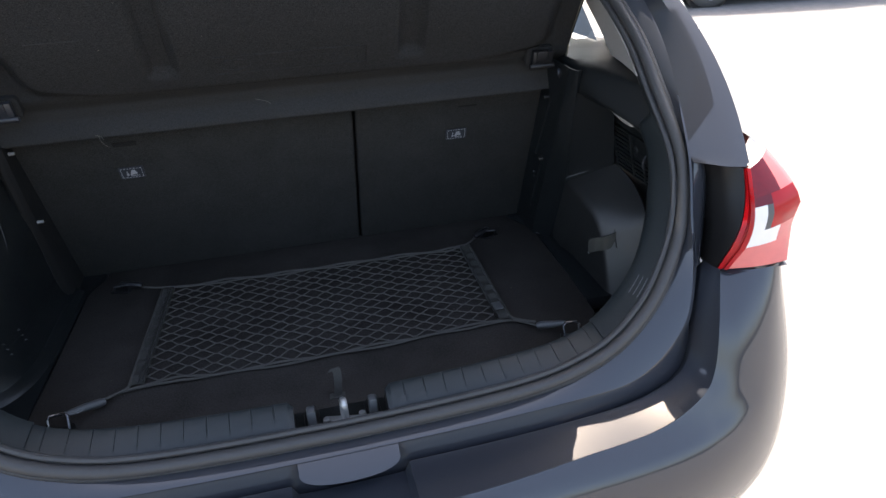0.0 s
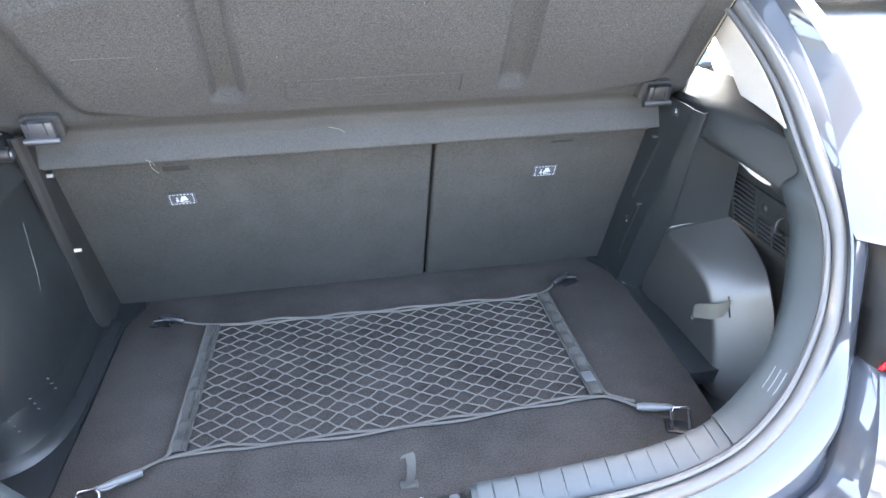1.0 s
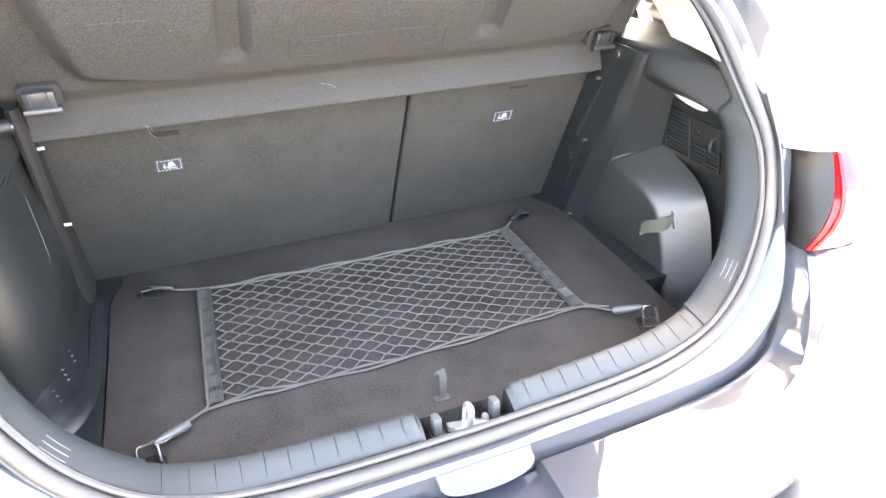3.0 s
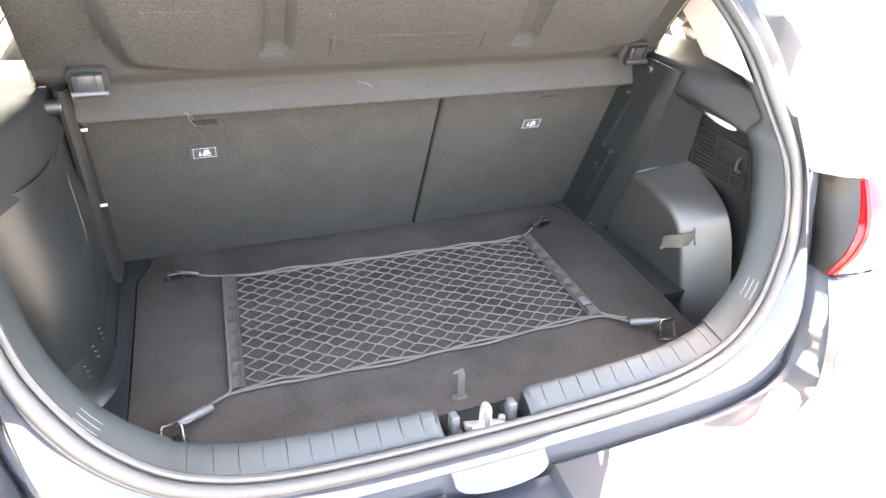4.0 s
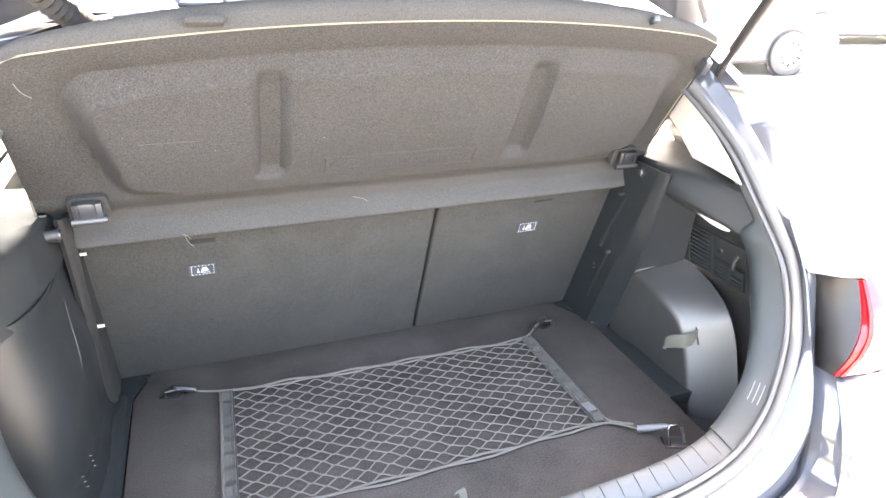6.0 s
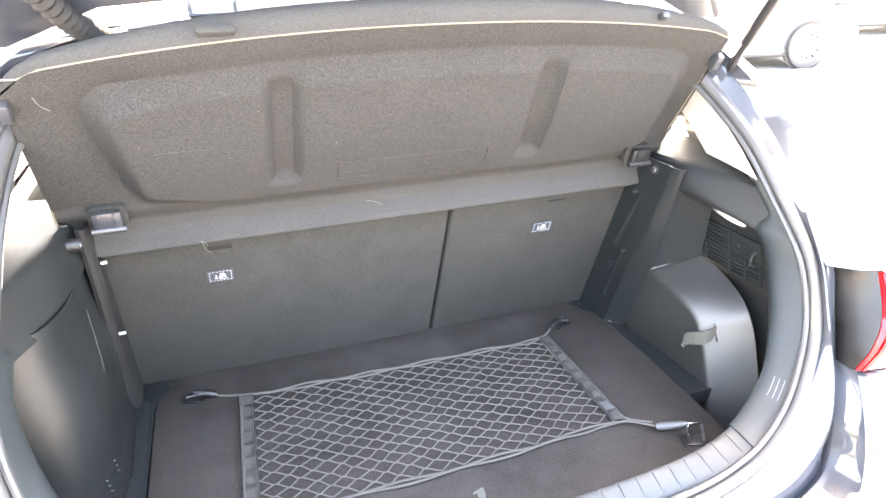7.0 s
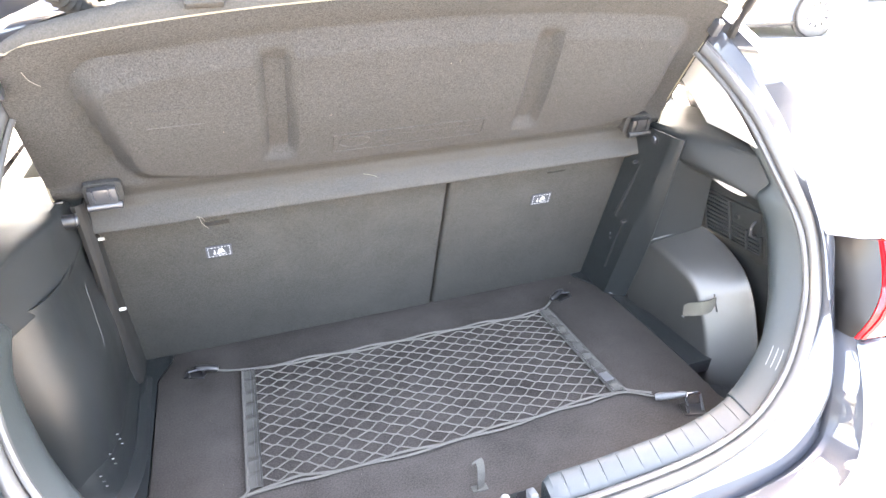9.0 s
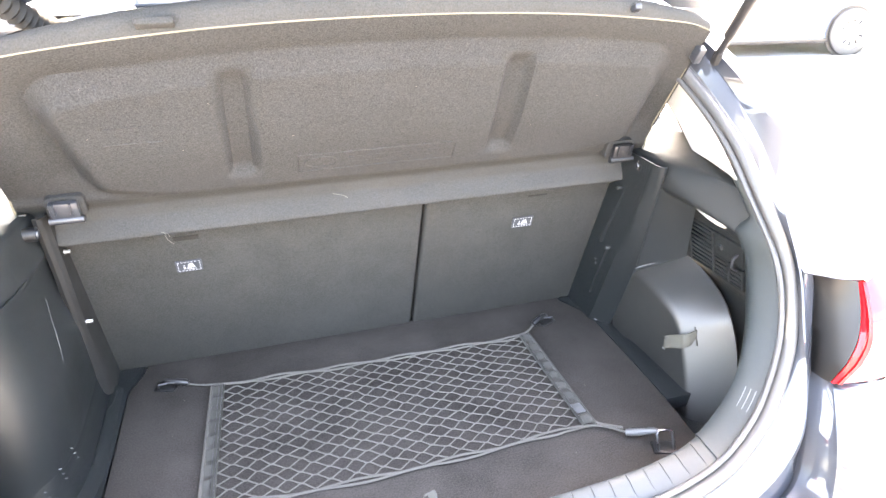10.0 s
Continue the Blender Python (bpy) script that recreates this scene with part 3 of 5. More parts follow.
for sgn in (1, -1):
    V = lambda x, y, z: Vector((sgn * x, y, z))
    # leaning post beside the seat
    table = CREASE_R if sgn > 0 else CREASE_L
    rows = []
    for z in np.linspace(0.585, 1.118, 16):
        c = along(table, z)
        k = smoothstep(0.62, 1.06, z)
        w = (0.027 - 0.006 * k) if sgn > 0 else 0.010
        inner = Vector((c.x - w, c.y + w, z))
        face = 0.611 if sgn > 0 else 0.597
        inner.x = max(inner.x, face - 0.002 * k)
        ys = seat_y(z)
        d = (inner - c).normalized()
        row = [c - d * 0.001 + Vector((0.006, 0.004, 0)), c, c + d * 0.004 + Vector((-0.0012, -0.0012, 0)), c.lerp(inner, 0.5) + Vector((-0.0008, -0.0008, 0)), inner - d * 0.004, inner + Vector((-0.0006, 0.003, 0)),
               Vector((face, inner.y + 0.014, z)), Vector((face, (inner.y + ys) / 2, z)), Vector((face + 0.001, ys - 0.012, z)), Vector((face + 0.004, ys + 0.10, z))]
        rows.append([V(q.x, q.y, q.z) for q in row])
    post = part("side_post", solid(grid(rows), 0.003), PLASTIC if sgn > 0 else BELLOWS, car, "dark grained plastic post beside the seat")
    studs = ((0.859, 0.608, 0.605), (1.025, 0.586, 0.605)) if sgn > 0 else ((0.855, 0.630, 0.590), (1.023, 0.610, 0.592))
    for z, y, x in studs:
        bm = bmesh.new()
        bmesh.ops.create_cone(bm, cap_ends=True, segments=10, radius1=0.0042, radius2=0.0036, depth=0.018, matrix=pose(sgn * x, y, z, 0, 90, 0))
        bmesh.ops.create_cone(bm, cap_ends=True, segments=12, radius1=0.0056, radius2=0.0050, depth=0.003, matrix=pose(sgn * (x + 0.008), y, z, 0, 90, 0))
        part("stud", bm, METAL if sgn < 0 else DARK_METAL, post, "small bright metal stud")
    if sgn > 0:
        part("post_foot", tube([V(0.616, 0.659, 0.6195), V(0.630, 0.646, 0.6195), V(0.648, 0.630, 0.6195)], 0.0016, 6), RIB, post)
        part("post_rib", tube(spline([V(0.610, 0.612, 0.862), V(0.610, 0.640, 0.80), V(0.610, 0.668, 0.73), V(0.611, 0.682, 0.690)], 4), [0.002] + [0.007] * 11 + [0.002], 8, flat=0.7), PLASTIC, post)
        for z, y in ((0.800, 0.668), (0.788, 0.666)):
            part("stud", tube([V(0.605, y, z), V(0.613, y, z)], 0.0032, 8), DARK_METAL, post)
    part("shelf_pivot", tube([V(0.606, 0.530, 1.096), V(0.632, 0.530, 1.096)], 0.013, 14), BLACK, post)
    part("pivot_cap", tube([V(0.603, 0.530, 1.096), V(0.607, 0.530, 1.096)], [0.007, 0.009], 12), CLIP_DARK, post)
    if sgn > 0:
        part("pivot_rail", tube(spline([V(0.622, 0.520, 1.108), V(0.618, 0.560, 1.04), V(0.614, 0.612, 0.94), V(0.610, 0.650, 0.86)], 5), 0.010, 8, flat=0.7), PLASTIC, post)

    # beam under the side window: one moulding with the trim, into which it runs out at the rear
    face_low = [(0.73, 0.629, 1.048), (0.64, 0.626, 1.052), (0.57, 0.624, 1.055), (0.50, 0.627, 1.059), (0.44, 0.632, 1.061), (0.395, 0.638, 1.062)] if sgn > 0 else \
               [(0.73, 0.615, 1.034), (0.64, 0.619, 1.038), (0.57, 0.622, 1.040), (0.50, 0.626, 1.036), (0.44, 0.631, 1.030), (0.395, 0.637, 1.027)]
    lip = 0.0 if sgn > 0 else 0.010
    rows = []
    for i, (y, x, z) in enumerate(face_low):
        f = i / (len(face_low) - 1)
        top = 1.118 + 0.008 * f
        yt = y + 0.045 * smoothstep(0.3, 1.0, f)
        lim = 0.800 - 0.070 * smoothstep(0.4, 1.0, f)
        rows.append([V(x + 0.090, y + 0.03, z - 0.058), V(x + 0.055, y + 0.012, z - 0.036), V(x + 0.014, y, z - 0.010), V(x + 0.003 - lip, y, z - 0.3 * lip), V(x - 0.002 - 0.4 * lip, y + 0.2 * (yt - y), z + 0.010), V(x - 0.003 + 0.2 * lip, (y + yt) / 2, (z + top) / 2),
                     V(x + 0.002, yt, top - 0.010), V(x + 0.012, yt + 0.002, top - 0.001), V(x + 0.030, yt + 0.004, top + 0.003), V(max(x + 0.07, lim), yt + 0.006, top + 0.008)])
    e = [Vector((sgn * q.x, q.y, q.z)) for q in (trim_section(s)[13] for s in np.linspace(9.0, 9.98, 7))]
    o = Vector((sgn * 0.05, 0.03, -0.05))
    rows.append([e[0] + o, e[0] + o * 0.5, e[0] + o * 0.10, e[0], e[1], e[3], e[5], e[5].lerp(e[6], 0.5), e[6], e[6] + Vector((sgn * 0.03, 0.012, 0.010))])
    rows = [list(r) for r in zip(*[even(spline(c, 6), 14) for c in zip(*rows)])]
    rows = [spline(r, 2) for r in rows]
    beam = part("side_beam", solid(grid(rows), 0.003), BEAM_PLASTIC, car, "dark plastic beam below the side window")
    if sgn < 0:
        part("beam_slot", box((0.030, 0.012, 0.004), pose(-0.640, 0.566, 1.1215, 0, 0, 4), 0.001), BLACK, beam)
    if sgn > 0:
        bm = bmesh.new()
        bmesh.ops.create_uvsphere(bm, u_segments=24, v_segments=12, radius=1)
        m = Matrix.Translation((0.683, 0.362, 1.032)) @ Matrix(((0.64, 0.10, -0.77, 0), (0, 0.995, 0.08, 0), (-0.77, 0, -0.64, 0), (0, 0, 0, 1)))
        bmesh.ops.transform(bm, matrix=m @ Matrix.Diagonal((0.025, 0.062, 0.006, 1)), verts=bm.verts)
        part("boot_lamp", bm, LAMP_LENS, car, "oval white boot lamp lens")

    if sgn > 0:
        # flat slanting panel between the post and the vent
        rows = []
        for v in np.linspace(0, 1, 9):
            a = along(CREASE_R, 0.800 + 0.265 * v) + Vector((0.002, 0.001, 0))
            b = Vector((0.753, 0.500, 0.850)).lerp(Vector((0.700, 0.426, 1.050)), v)
            rows.append([a.lerp(b, u) + Vector((0.004, 0.010, 0)) * math.sin(math.pi * u) * v for u in np.linspace(0, 1, 9)])
        part("niche_panel", solid(grid(rows), 0.003), PLASTIC, car, "dark grained plastic panel above the wheel arch")
        # recessed wall that carries the vent
        rows = []
        for z in (0.50, 0.65, 0.75, 0.82, 0.845, 0.868, 0.90, 0.95, 1.0, 1.05):
            x = 0.757 + 0.032 * (1 - smoothstep(0.835, 0.866, z)) - 0.24 * max(0, z - 0.868)
            rows.append([Vector((x, y, z)) for y in (0.505 - 0.35 * max(0, z - 0.868), 0.47, 0.42, 0.36, 0.30, 0.25, 0.20)])
        part("side_panel", solid(grid(rows), 0.003), BEAM_PLASTIC, car, "dark grained plastic side panel")
        # arch cover: a flat-faced hump with a rounded inner edge, its rear face nearly square to the car
        inner = spline([(0, 0.680, 0.812), (0, 0.560, 0.818), (0, 0.500, 0.818), (0, 0.450, 0.813), (0, 0.405, 0.801), (0, 0.374, 0.781), (0, 0.352, 0.752), (0, 0.336, 0.720), (0, 0.320, 0.684), (0, 0.306, 0.645), (0, 0.293, 0.600), (0, 0.270, 0.51)], 4)
        outer = spline([(0.750, 0.600, 0.874), (0.752, 0.497, 0.870), (0.756, 0.450, 0.861), (0.760, 0.405, 0.845), (0.763, 0.370, 0.825), (0.767, 0.346, 0.802), (0.771, 0.327, 0.772), (0.775, 0.310, 0.735), (0.777, 0.295, 0.690), (0.778, 0.281, 0.645), (0.778, 0.268, 0.600), (0.778, 0.245, 0.51)], 4)
        outer = [w + Vector((-0.034, -0.034, 0.026)) * smoothstep(0.860, 0.770, w.z) for w in outer]
        rows = []
        for i, (q, w) in enumerate(zip(inner, outer)):
            d = inner[min(i + 1, len(inner) - 1)] - inner[max(i - 1, 0)]
            n = Vector((0, d.z, -d.y)).normalized()
            if n.dot(Vector((0, -0.6, 0.8))) < 0:
                n = -n
            R = 0.022
            x0 = 0.650 + 0.010 * smoothstep(0.45, 0.30, q.y)
            row = [Vector((x0, q.y, q.z)).lerp(Vector((x0, 0.60, 0.56)), k) for k in (0.9, 0.6, 0.35, 0.18, 0.115)]
            tip = w - Vector((x0 + R, q.y, q.z))
            end = math.atan2(max(tip.x, 0.02), max(tip.dot(n), 0))
            for a in np.linspace(0, end, 8):
                row.append(Vector((x0 + R * (1 - math.cos(a)), q.y, q.z)) - n * R * (1 - math.sin(a)))
            p = row[-1]
            row += [p.lerp(w, k) for k in (0.05, 0.3, 0.6, 0.88)] + [w + Vector((-0.003, 0, 0)) - n * 0.001, w + Vector((0.003, 0, 0)) - n * 0.005, w + Vector((0.006, 0, 0)) - n * 0.014, w + Vector((0.007, 0, 0)) - n * 0.035]
            rows.append(row)
        arch = part("wheel_arch_cover", grid(rows), ARCH_PLASTIC, car, "rounded dark plastic wheel arch cover")
        part("ledge_edge", tube([(0.648, 0.552, 0.8195), (0.656, 0.546, 0.826), (0.70, 0.522, 0.846), (0.750, 0.4965, 0.8715)], [0.0008, 0.0016, 0.0017, 0.0008], 8), RIB, arch)
        line = spline([(0.6485, 0.396, 0.699), (0.6475, 0.380, 0.713), (0.650, 0.358, 0.726), (0.660, 0.342, 0.736), (0.682, 0.337, 0.745)], 4)
        strap = part("elastic_strap", solid(grid([[p + Vector((0, 0, dz)) for p in line] for dz in (-0.018, 0, 0.018)]), 0.003), STRAP, car, "olive-grey webbing strap on the arch cover")
        part("strap_slot", box((0.006, 0.010, 0.044), pose(0.684, 0.3385, 0.745, -24), 0.0015), BLACK, strap)
        part("strap_tip", box((0.003, 0.008, 0.006), pose(0.6465, 0.394, 0.686), 0.001), RIB, strap)
        # louvred vent in the niche
        m = pose(0.744, 0.384, 0.927, 0, -13.5, 0)
        vent = part("vent", box((0.004, 0.185, 0.112), m @ pose(0.0005, 0, 0), 0.002), BLACK, car, "louvred black air vent")
        for k in range(9):
            for ya, yb in ((0.012, 0.086), (-0.040, 0.004), (-0.086, -0.048)):
                if ya < 0 and k > 3:
                    continue
                zc = -0.046 + 0.0112 * k
                part("slat", box((0.010, yb - ya, 0.0042), m @ pose(-0.005, (ya + yb) / 2, zc, 0, 28, 0), 0.001, 1), BEAM_PLASTIC, vent)
        for y, h, zc in ((0.088, 0.112, 0), (0.008, 0.112, 0), (-0.044, 0.052, -0.030), (-0.088, 0.052, -0.030)):
            part("vent_bar", box((0.011, 0.006, h), m @ pose(-0.005, y, zc), 0.0015), BEAM_PLASTIC, vent)
        for zc in (0.054, -0.054):
            part("vent_bar", box((0.010, 0.182, 0.005), m @ pose(-0.005, 0, zc), 0.0015), BEAM_PLASTIC, vent)
        part("vent_cover", box((0.009, 0.090, 0.052), m @ pose(-0.003, -0.043, 0.026), 0.003), BEAM_PLASTIC, vent)
        part("hook_boss", tube([m @ Vector((-0.004, -0.018, 0.022)), m @ Vector((-0.012, -0.018, 0.022))], [0.010, 0.007], 12), BEAM_PLASTIC, vent)
        part("bag_hook", tube(spline([m @ Vector(q) for q in ((-0.006, -0.074, 0.030), (-0.020, -0.075, 0.024), (-0.024, -0.076, 0.006), (-0.012, -0.077, -0.004))], 4), 0.0035, 8), CLIP_DARK, vent)
    else:
        # smooth side panel that rounds outward at its rear end, with a joint line
        plan = [(0.606, 0.72), (0.607, 0.62), (0.6075, 0.54), (0.609, 0.46), (0.614, 0.405), (0.624, 0.362), (0.641, 0.329), (0.664, 0.309), (0.692, 0.299), (0.725, 0.294), (0.765, 0.292)]
        line = spline([(x, y, 0) for x, y in plan], 5)
        rows = []
        for z in np.linspace(0.60, 1.04, 12):
            bow = 0.007 * (1 - smoothstep(0.62, 0.86, z)) + 0.016 * smoothstep(0.84, 1.0, z)
            rows.append([V(q.x + bow, q.y - 0.03 * max(0, 0.72 - z) * smoothstep(0.5, 0.3, q.y), z) for q in line])
        part("side_panel", solid(grid(rows), 0.003), PLASTIC, car, "smooth dark plastic side panel")
        part("panel_joint", tube(spline([V(0.6230, 0.532, 1.006), V(0.6165, 0.508, 0.943), V(0.6088, 0.484, 0.886), V(0.6072, 0.462, 0.838)], 5), [0.0004] + [0.0009] * 14 + [0.0004], 6), CLIP_GREY, car)
        rim = [q for q in line if q.y > 0.296]
        rows = []
        for i, q in enumerate(rim):
            d = rim[min(i + 1, len(rim) - 1)] - rim[max(i - 1, 0)]
            n = Vector((-d.y, d.x, 0)).normalized()
            n = n if n.x < 0 else -n
            back = 0.0035 * smoothstep(0.5, 0.3, q.y)
            rows.append([V(q.x + n.x * k, q.y + n.y * k - back, z) for k, z in ((-0.010, 0.742), (-0.004, 0.732), (-0.001, 0.68), (0.002, 0.645), (0.006, 0.634), (0.016, 0.628), (0.024, 0.622), (0.030, 0.612))])
        lower = part("lower_ledge", grid(rows), PLASTIC, car)
        part("ledge_line", tube(spline([V(0.588, 0.70, 0.629), V(0.590, 0.655, 0.629), V(0.598, 0.625, 0.633), V(0.599, 0.55, 0.634), V(0.600, 0.45, 0.634)], 4), 0.0016, 6), PLASTIC, lower)
        for k in range(6):
            for j in range(3):
                y, z = 0.538 - 0.067 * k + 0.006 * j, 0.694 + 0.0115 * k - 0.0165 * j
                x = 0.612 + 0.16 * max(0, 0.42 - y) ** 1.35
                bm = bmesh.new()
                bmesh.ops.create_cone(bm, cap_ends=True, segments=6, radius1=0.0011, radius2=0.0007, depth=0.004, matrix=pose(-x, y, z, 0, 90, 0))
                part("rivet", bm, CLIP_GREY, lower)

    # plastic border between the carpet and the side
    if sgn > 0:
        outline = [(0.604, 0.302), (0.611, 0.45), (0.617, 0.66), (0.609, 0.715), (0.576, 0.79), (0.576, 0.84), (0.668, 0.84), (0.668, 0.302)]
    else:
        outline = [(-0.586, 0.12), (-0.577, 0.43), (-0.568, 0.702), (-0.538, 0.775), (-0.538, 0.84), (-0.70, 0.84), (-0.70, 0.12)]
    part("floor_border", slab(outline, 0.034, Matrix.Translation((0, 0, 0.6165)), 0.002), PLASTIC, car)
    part("floor_gutter", box((0.31, 0.34, 0.016), pose(sgn * 0.715, 0.19, 0.545 if sgn > 0 else 0.590), 0.004), PLASTIC, car)

# ---- the car: cabin beyond the boot ----
for sgn in (1, -1):
    V = lambda x, y, z: Vector((sgn * x, y, z))
    rows = []
    for k in np.linspace(0, 1, 7):
        z = 1.135 + 0.30 * k
        y0 = open_y(z) + 0.025
        x0 = float(np.interp(z, [1.12, 1.215, 1.312, 1.378, 1.44], [0.675, 0.666, 0.640, 0.592, 0.53]))
        rows.append([V(x0, y0, z), V(x0 + 0.012, y0 + 0.04, z), V(x0 + 0.03, y0 + 0.12, z), V(x0 + 0.045, y0 + 0.20 + 0.03 * k, z), V(x0 + 0.085, y0 + 0.225 + 0.03 * k, z)])
    part("pillar_trim", solid(grid(rows), 0.003), LIGHT_TRIM, car, "pale grey pillar trim")
    door = part("rear_door_trim", box((0.05, 1.0, 0.52), pose(sgn * 0.745, 1.16, 0.86), 0.02), PLASTIC, car, "dark plastic rear door lining")
    part("arm_rest", box((0.07, 0.5, 0.05), pose(sgn * 0.71, 1.25, 0.92), 0.015), PLASTIC, door)
    part("door_pull", tube([(sgn * 0.708, 1.0, 1.08), (sgn * 0.70, 1.06, 1.085), (sgn * 0.708, 1.12, 1.08)], 0.007, 8), METAL, door, "bright door pull")
    part("window_frame", box((0.04, 0.05, 0.34), pose(sgn * 0.70, 1.70, 1.27, 0, -sgn * 14, 0), 0.01), BLACK, car)
    part("front_door_trim", box((0.05, 1.0, 0.52), pose(sgn * 0.745, 2.22, 0.86), 0.02), PLASTIC, car)
    gl = grid([[V(0.765, 0.66, 1.13), V(0.765, 2.5, 1.10)], [V(0.655, 0.80, 1.44), V(0.645, 2.2, 1.44)]])
    part("side_window", gl, GLASS, car, smooth=False)
    part("roof_rail", tube([V(0.60, 0.60, 1.455), V(0.62, 1.2, 1.47), V(0.61, 2.3, 1.46)], 0.035, 8), LIGHT_TRIM, car)
    part("door_panel", solid(grid([[V(0.905, 1.35, z), V(0.905, 2.0, z), V(0.90, 2.75, z)] for z in (0.28, 0.6, 1.0)] + [[V(0.80, 1.35, 1.09), V(0.80, 2.0, 1.09), V(0.79, 2.75, 1.06)]]), 0.004), PAINT, car)
    part("quarter_lower", solid(grid([[V(0.895, y, z) for y in (0.20, 0.55, 0.95, 1.35)] for z in (0.66, 0.85, 1.0)]), 0.003), PAINT, car)
head = grid([[Vector((u * w, y, z)) for u in (-1, -0.5, 0, 0.5, 1)] for y, w, z in ((0.56, 0.56, 1.462), (1.2, 0.6, 1.485), (2.3, 0.58, 1.46))])
part("headliner", solid(head, 0.006), LIGHT_TRIM, car)
for sgn in (1, -1):
    part("inner_side", box((0.02, 1.9, 0.70), pose(sgn * 0.79, 1.65, 0.68)), BLACK, car)
    part("seat_side", box((0.16, 0.30, 0.60), pose(sgn * 0.72, 0.98, 0.74), 0.02), PLASTIC, car)
part("floor_pan", box((1.62, 2.6, 0.02), pose(0, 1.6, 0.42)), BLACK, car)
part("rear_wall", box((1.3, 0.01, 0.34), pose(0, 0.005, 0.46)), BLACK, car)
part("underbody", box((1.5, 3.9, 0.03), pose(0, 1.75, 0.30)), BLACK, car)
part("boot_tub", box((1.17, 0.80, 0.02), pose(0, 0.42, 0.572), 0.004), PLASTIC, car)
part("dashboard", box((1.36, 0.40, 0.30), pose(0, 2.72, 0.93), 0.06), PLASTIC, car)
part("windscreen", grid([[Vector((-0.64, 2.9, 1.06)), Vector((0.64, 2.9, 1.06))], [Vector((-0.56, 2.25, 1.46)), Vector((0.56, 2.25, 1.46))]]), GLASS, car, smooth=False)
part("bonnet", box((1.62, 1.0, 0.62), pose(0, 3.35, 0.66), 0.12, 4), PAINT, car)
for x in (-0.36, 0.36):
    s = part("front_seat", box((0.48, 0.13, 0.62), pose(x, 1.85, 0.92, 12), 0.05, 3), SEAT_CLOTH, car)
    part("head_rest", box((0.26, 0.10, 0.18), pose(x, 1.72, 1.31, 8), 0.04, 3), SEAT_CLOTH, s)
part("rear_bench", box((1.24, 0.50, 0.18), pose(0, 1.12, 0.58), 0.05, 3), SEAT_CLOTH, car)


def wheel(parent, x, y, r=0.32, w=0.20, out=1, spokes=10):
    """A tyre with a spoked rim, its axle along x."""
    prof = [(-w / 2, r * 0.70), (-w / 2 * 1.02, r * 0.86), (-w / 2 * 0.8, r * 0.985), (0, r), (w / 2 * 0.8, r * 0.985), (w / 2 * 1.02, r * 0.86), (w / 2, r * 0.70)]
    rows = [[Vector((x + px, y + pr * math.cos(a), r + pr * math.sin(a))) for px, pr in prof] for a in np.linspace(0, 2 * math.pi, 37)[:-1]]
    hub = part("wheel", grid(rows, close_u=True), TYRE, parent, "black rubber tyre greyed to stand in for glare")
    bm = bmesh.new()
    xo = x + out * w * 0.42
    tube([(xo, y + r * 0.70 * math.cos(a), r + r * 0.70 * math.sin(a)) for a in np.linspace(0, 2 * math.pi, 33)[:-1]], r * 0.045, 6, bm, closed=True)
    dish = [[Vector((xo + out * d, y + q * math.cos(a), r + q * math.sin(a))) for q, d in ((0.0, 0.016), (r * 0.14, 0.016), (r * 0.20, 0.004), (r * 0.62, 0.010), (r * 0.70, 0.0))] for a in np.linspace(0, 2 * math.pi, 33)[:-1]]
    grid(dish, bm, close_u=True)
    rim = part("rim", bm, ALLOY, hub, "pale alloy rim with small slots")
    for k in range(spokes):
        a = 2 * math.pi * (k + 0.5) / spokes
        q = [(xo + out * 0.009, y + r * p * math.cos(a + d), r + r * p * math.sin(a + d)) for p, d in ((0.40, 0.0), (0.58, 0.02))]
        part("slot", tube(q, [r * 0.045, r * 0.075], 6), BLACK, rim)


for sgn in (1, -1):
    wheel(car, sgn * 0.78, 0.62, out=sgn)
    wheel(car, sgn * 0.78, 3.27, out=sgn)

# gas strut, wiring bellows, hinges and the raised tailgate
for sgn in (1, -1):
    strut = part("gas_strut", tube([(sgn * 0.688, 0.425, 1.345), (sgn * 0.676, 0.30, 1.52), (sgn * 0.665, 0.19, 1.68)], 0.0075, 8), BLACK, car, "black gas strut of the tailgate")
    part("strut_cylinder", tube([(sgn * 0.685, 0.395, 1.39), (sgn * 0.665, 0.17, 1.71), (sgn * 0.655, 0.05, 1.88)], 0.011, 10), BLACK, strut)
    part("strut_socket", box((0.014, 0.017, 0.030), pose(sgn * 0.688, 0.424, 1.345, 25), 0.004), BELLOWS, strut)
pts = spline([(-0.468, 0.535, 1.420), (-0.485, 0.52, 1.430), (-0.505, 0.50, 1.446), (-0.538, 0.46, 1.478), (-0.575, 0.39, 1.54), (-0.585, 0.31, 1.61)], 24)
part("wiring_bellows", tube(pts, [0.017 + 0.003 * math.cos(k * math.pi / 2) for k in range(len(pts))], 12), BELLOWS, car, "ribbed black rubber wiring bellows")
part("bellows_foot", box((0.05, 0.03, 0.016), pose(-0.485, 0.525, 1.444, 0, 0, 10), 0.005), BLACK, car)
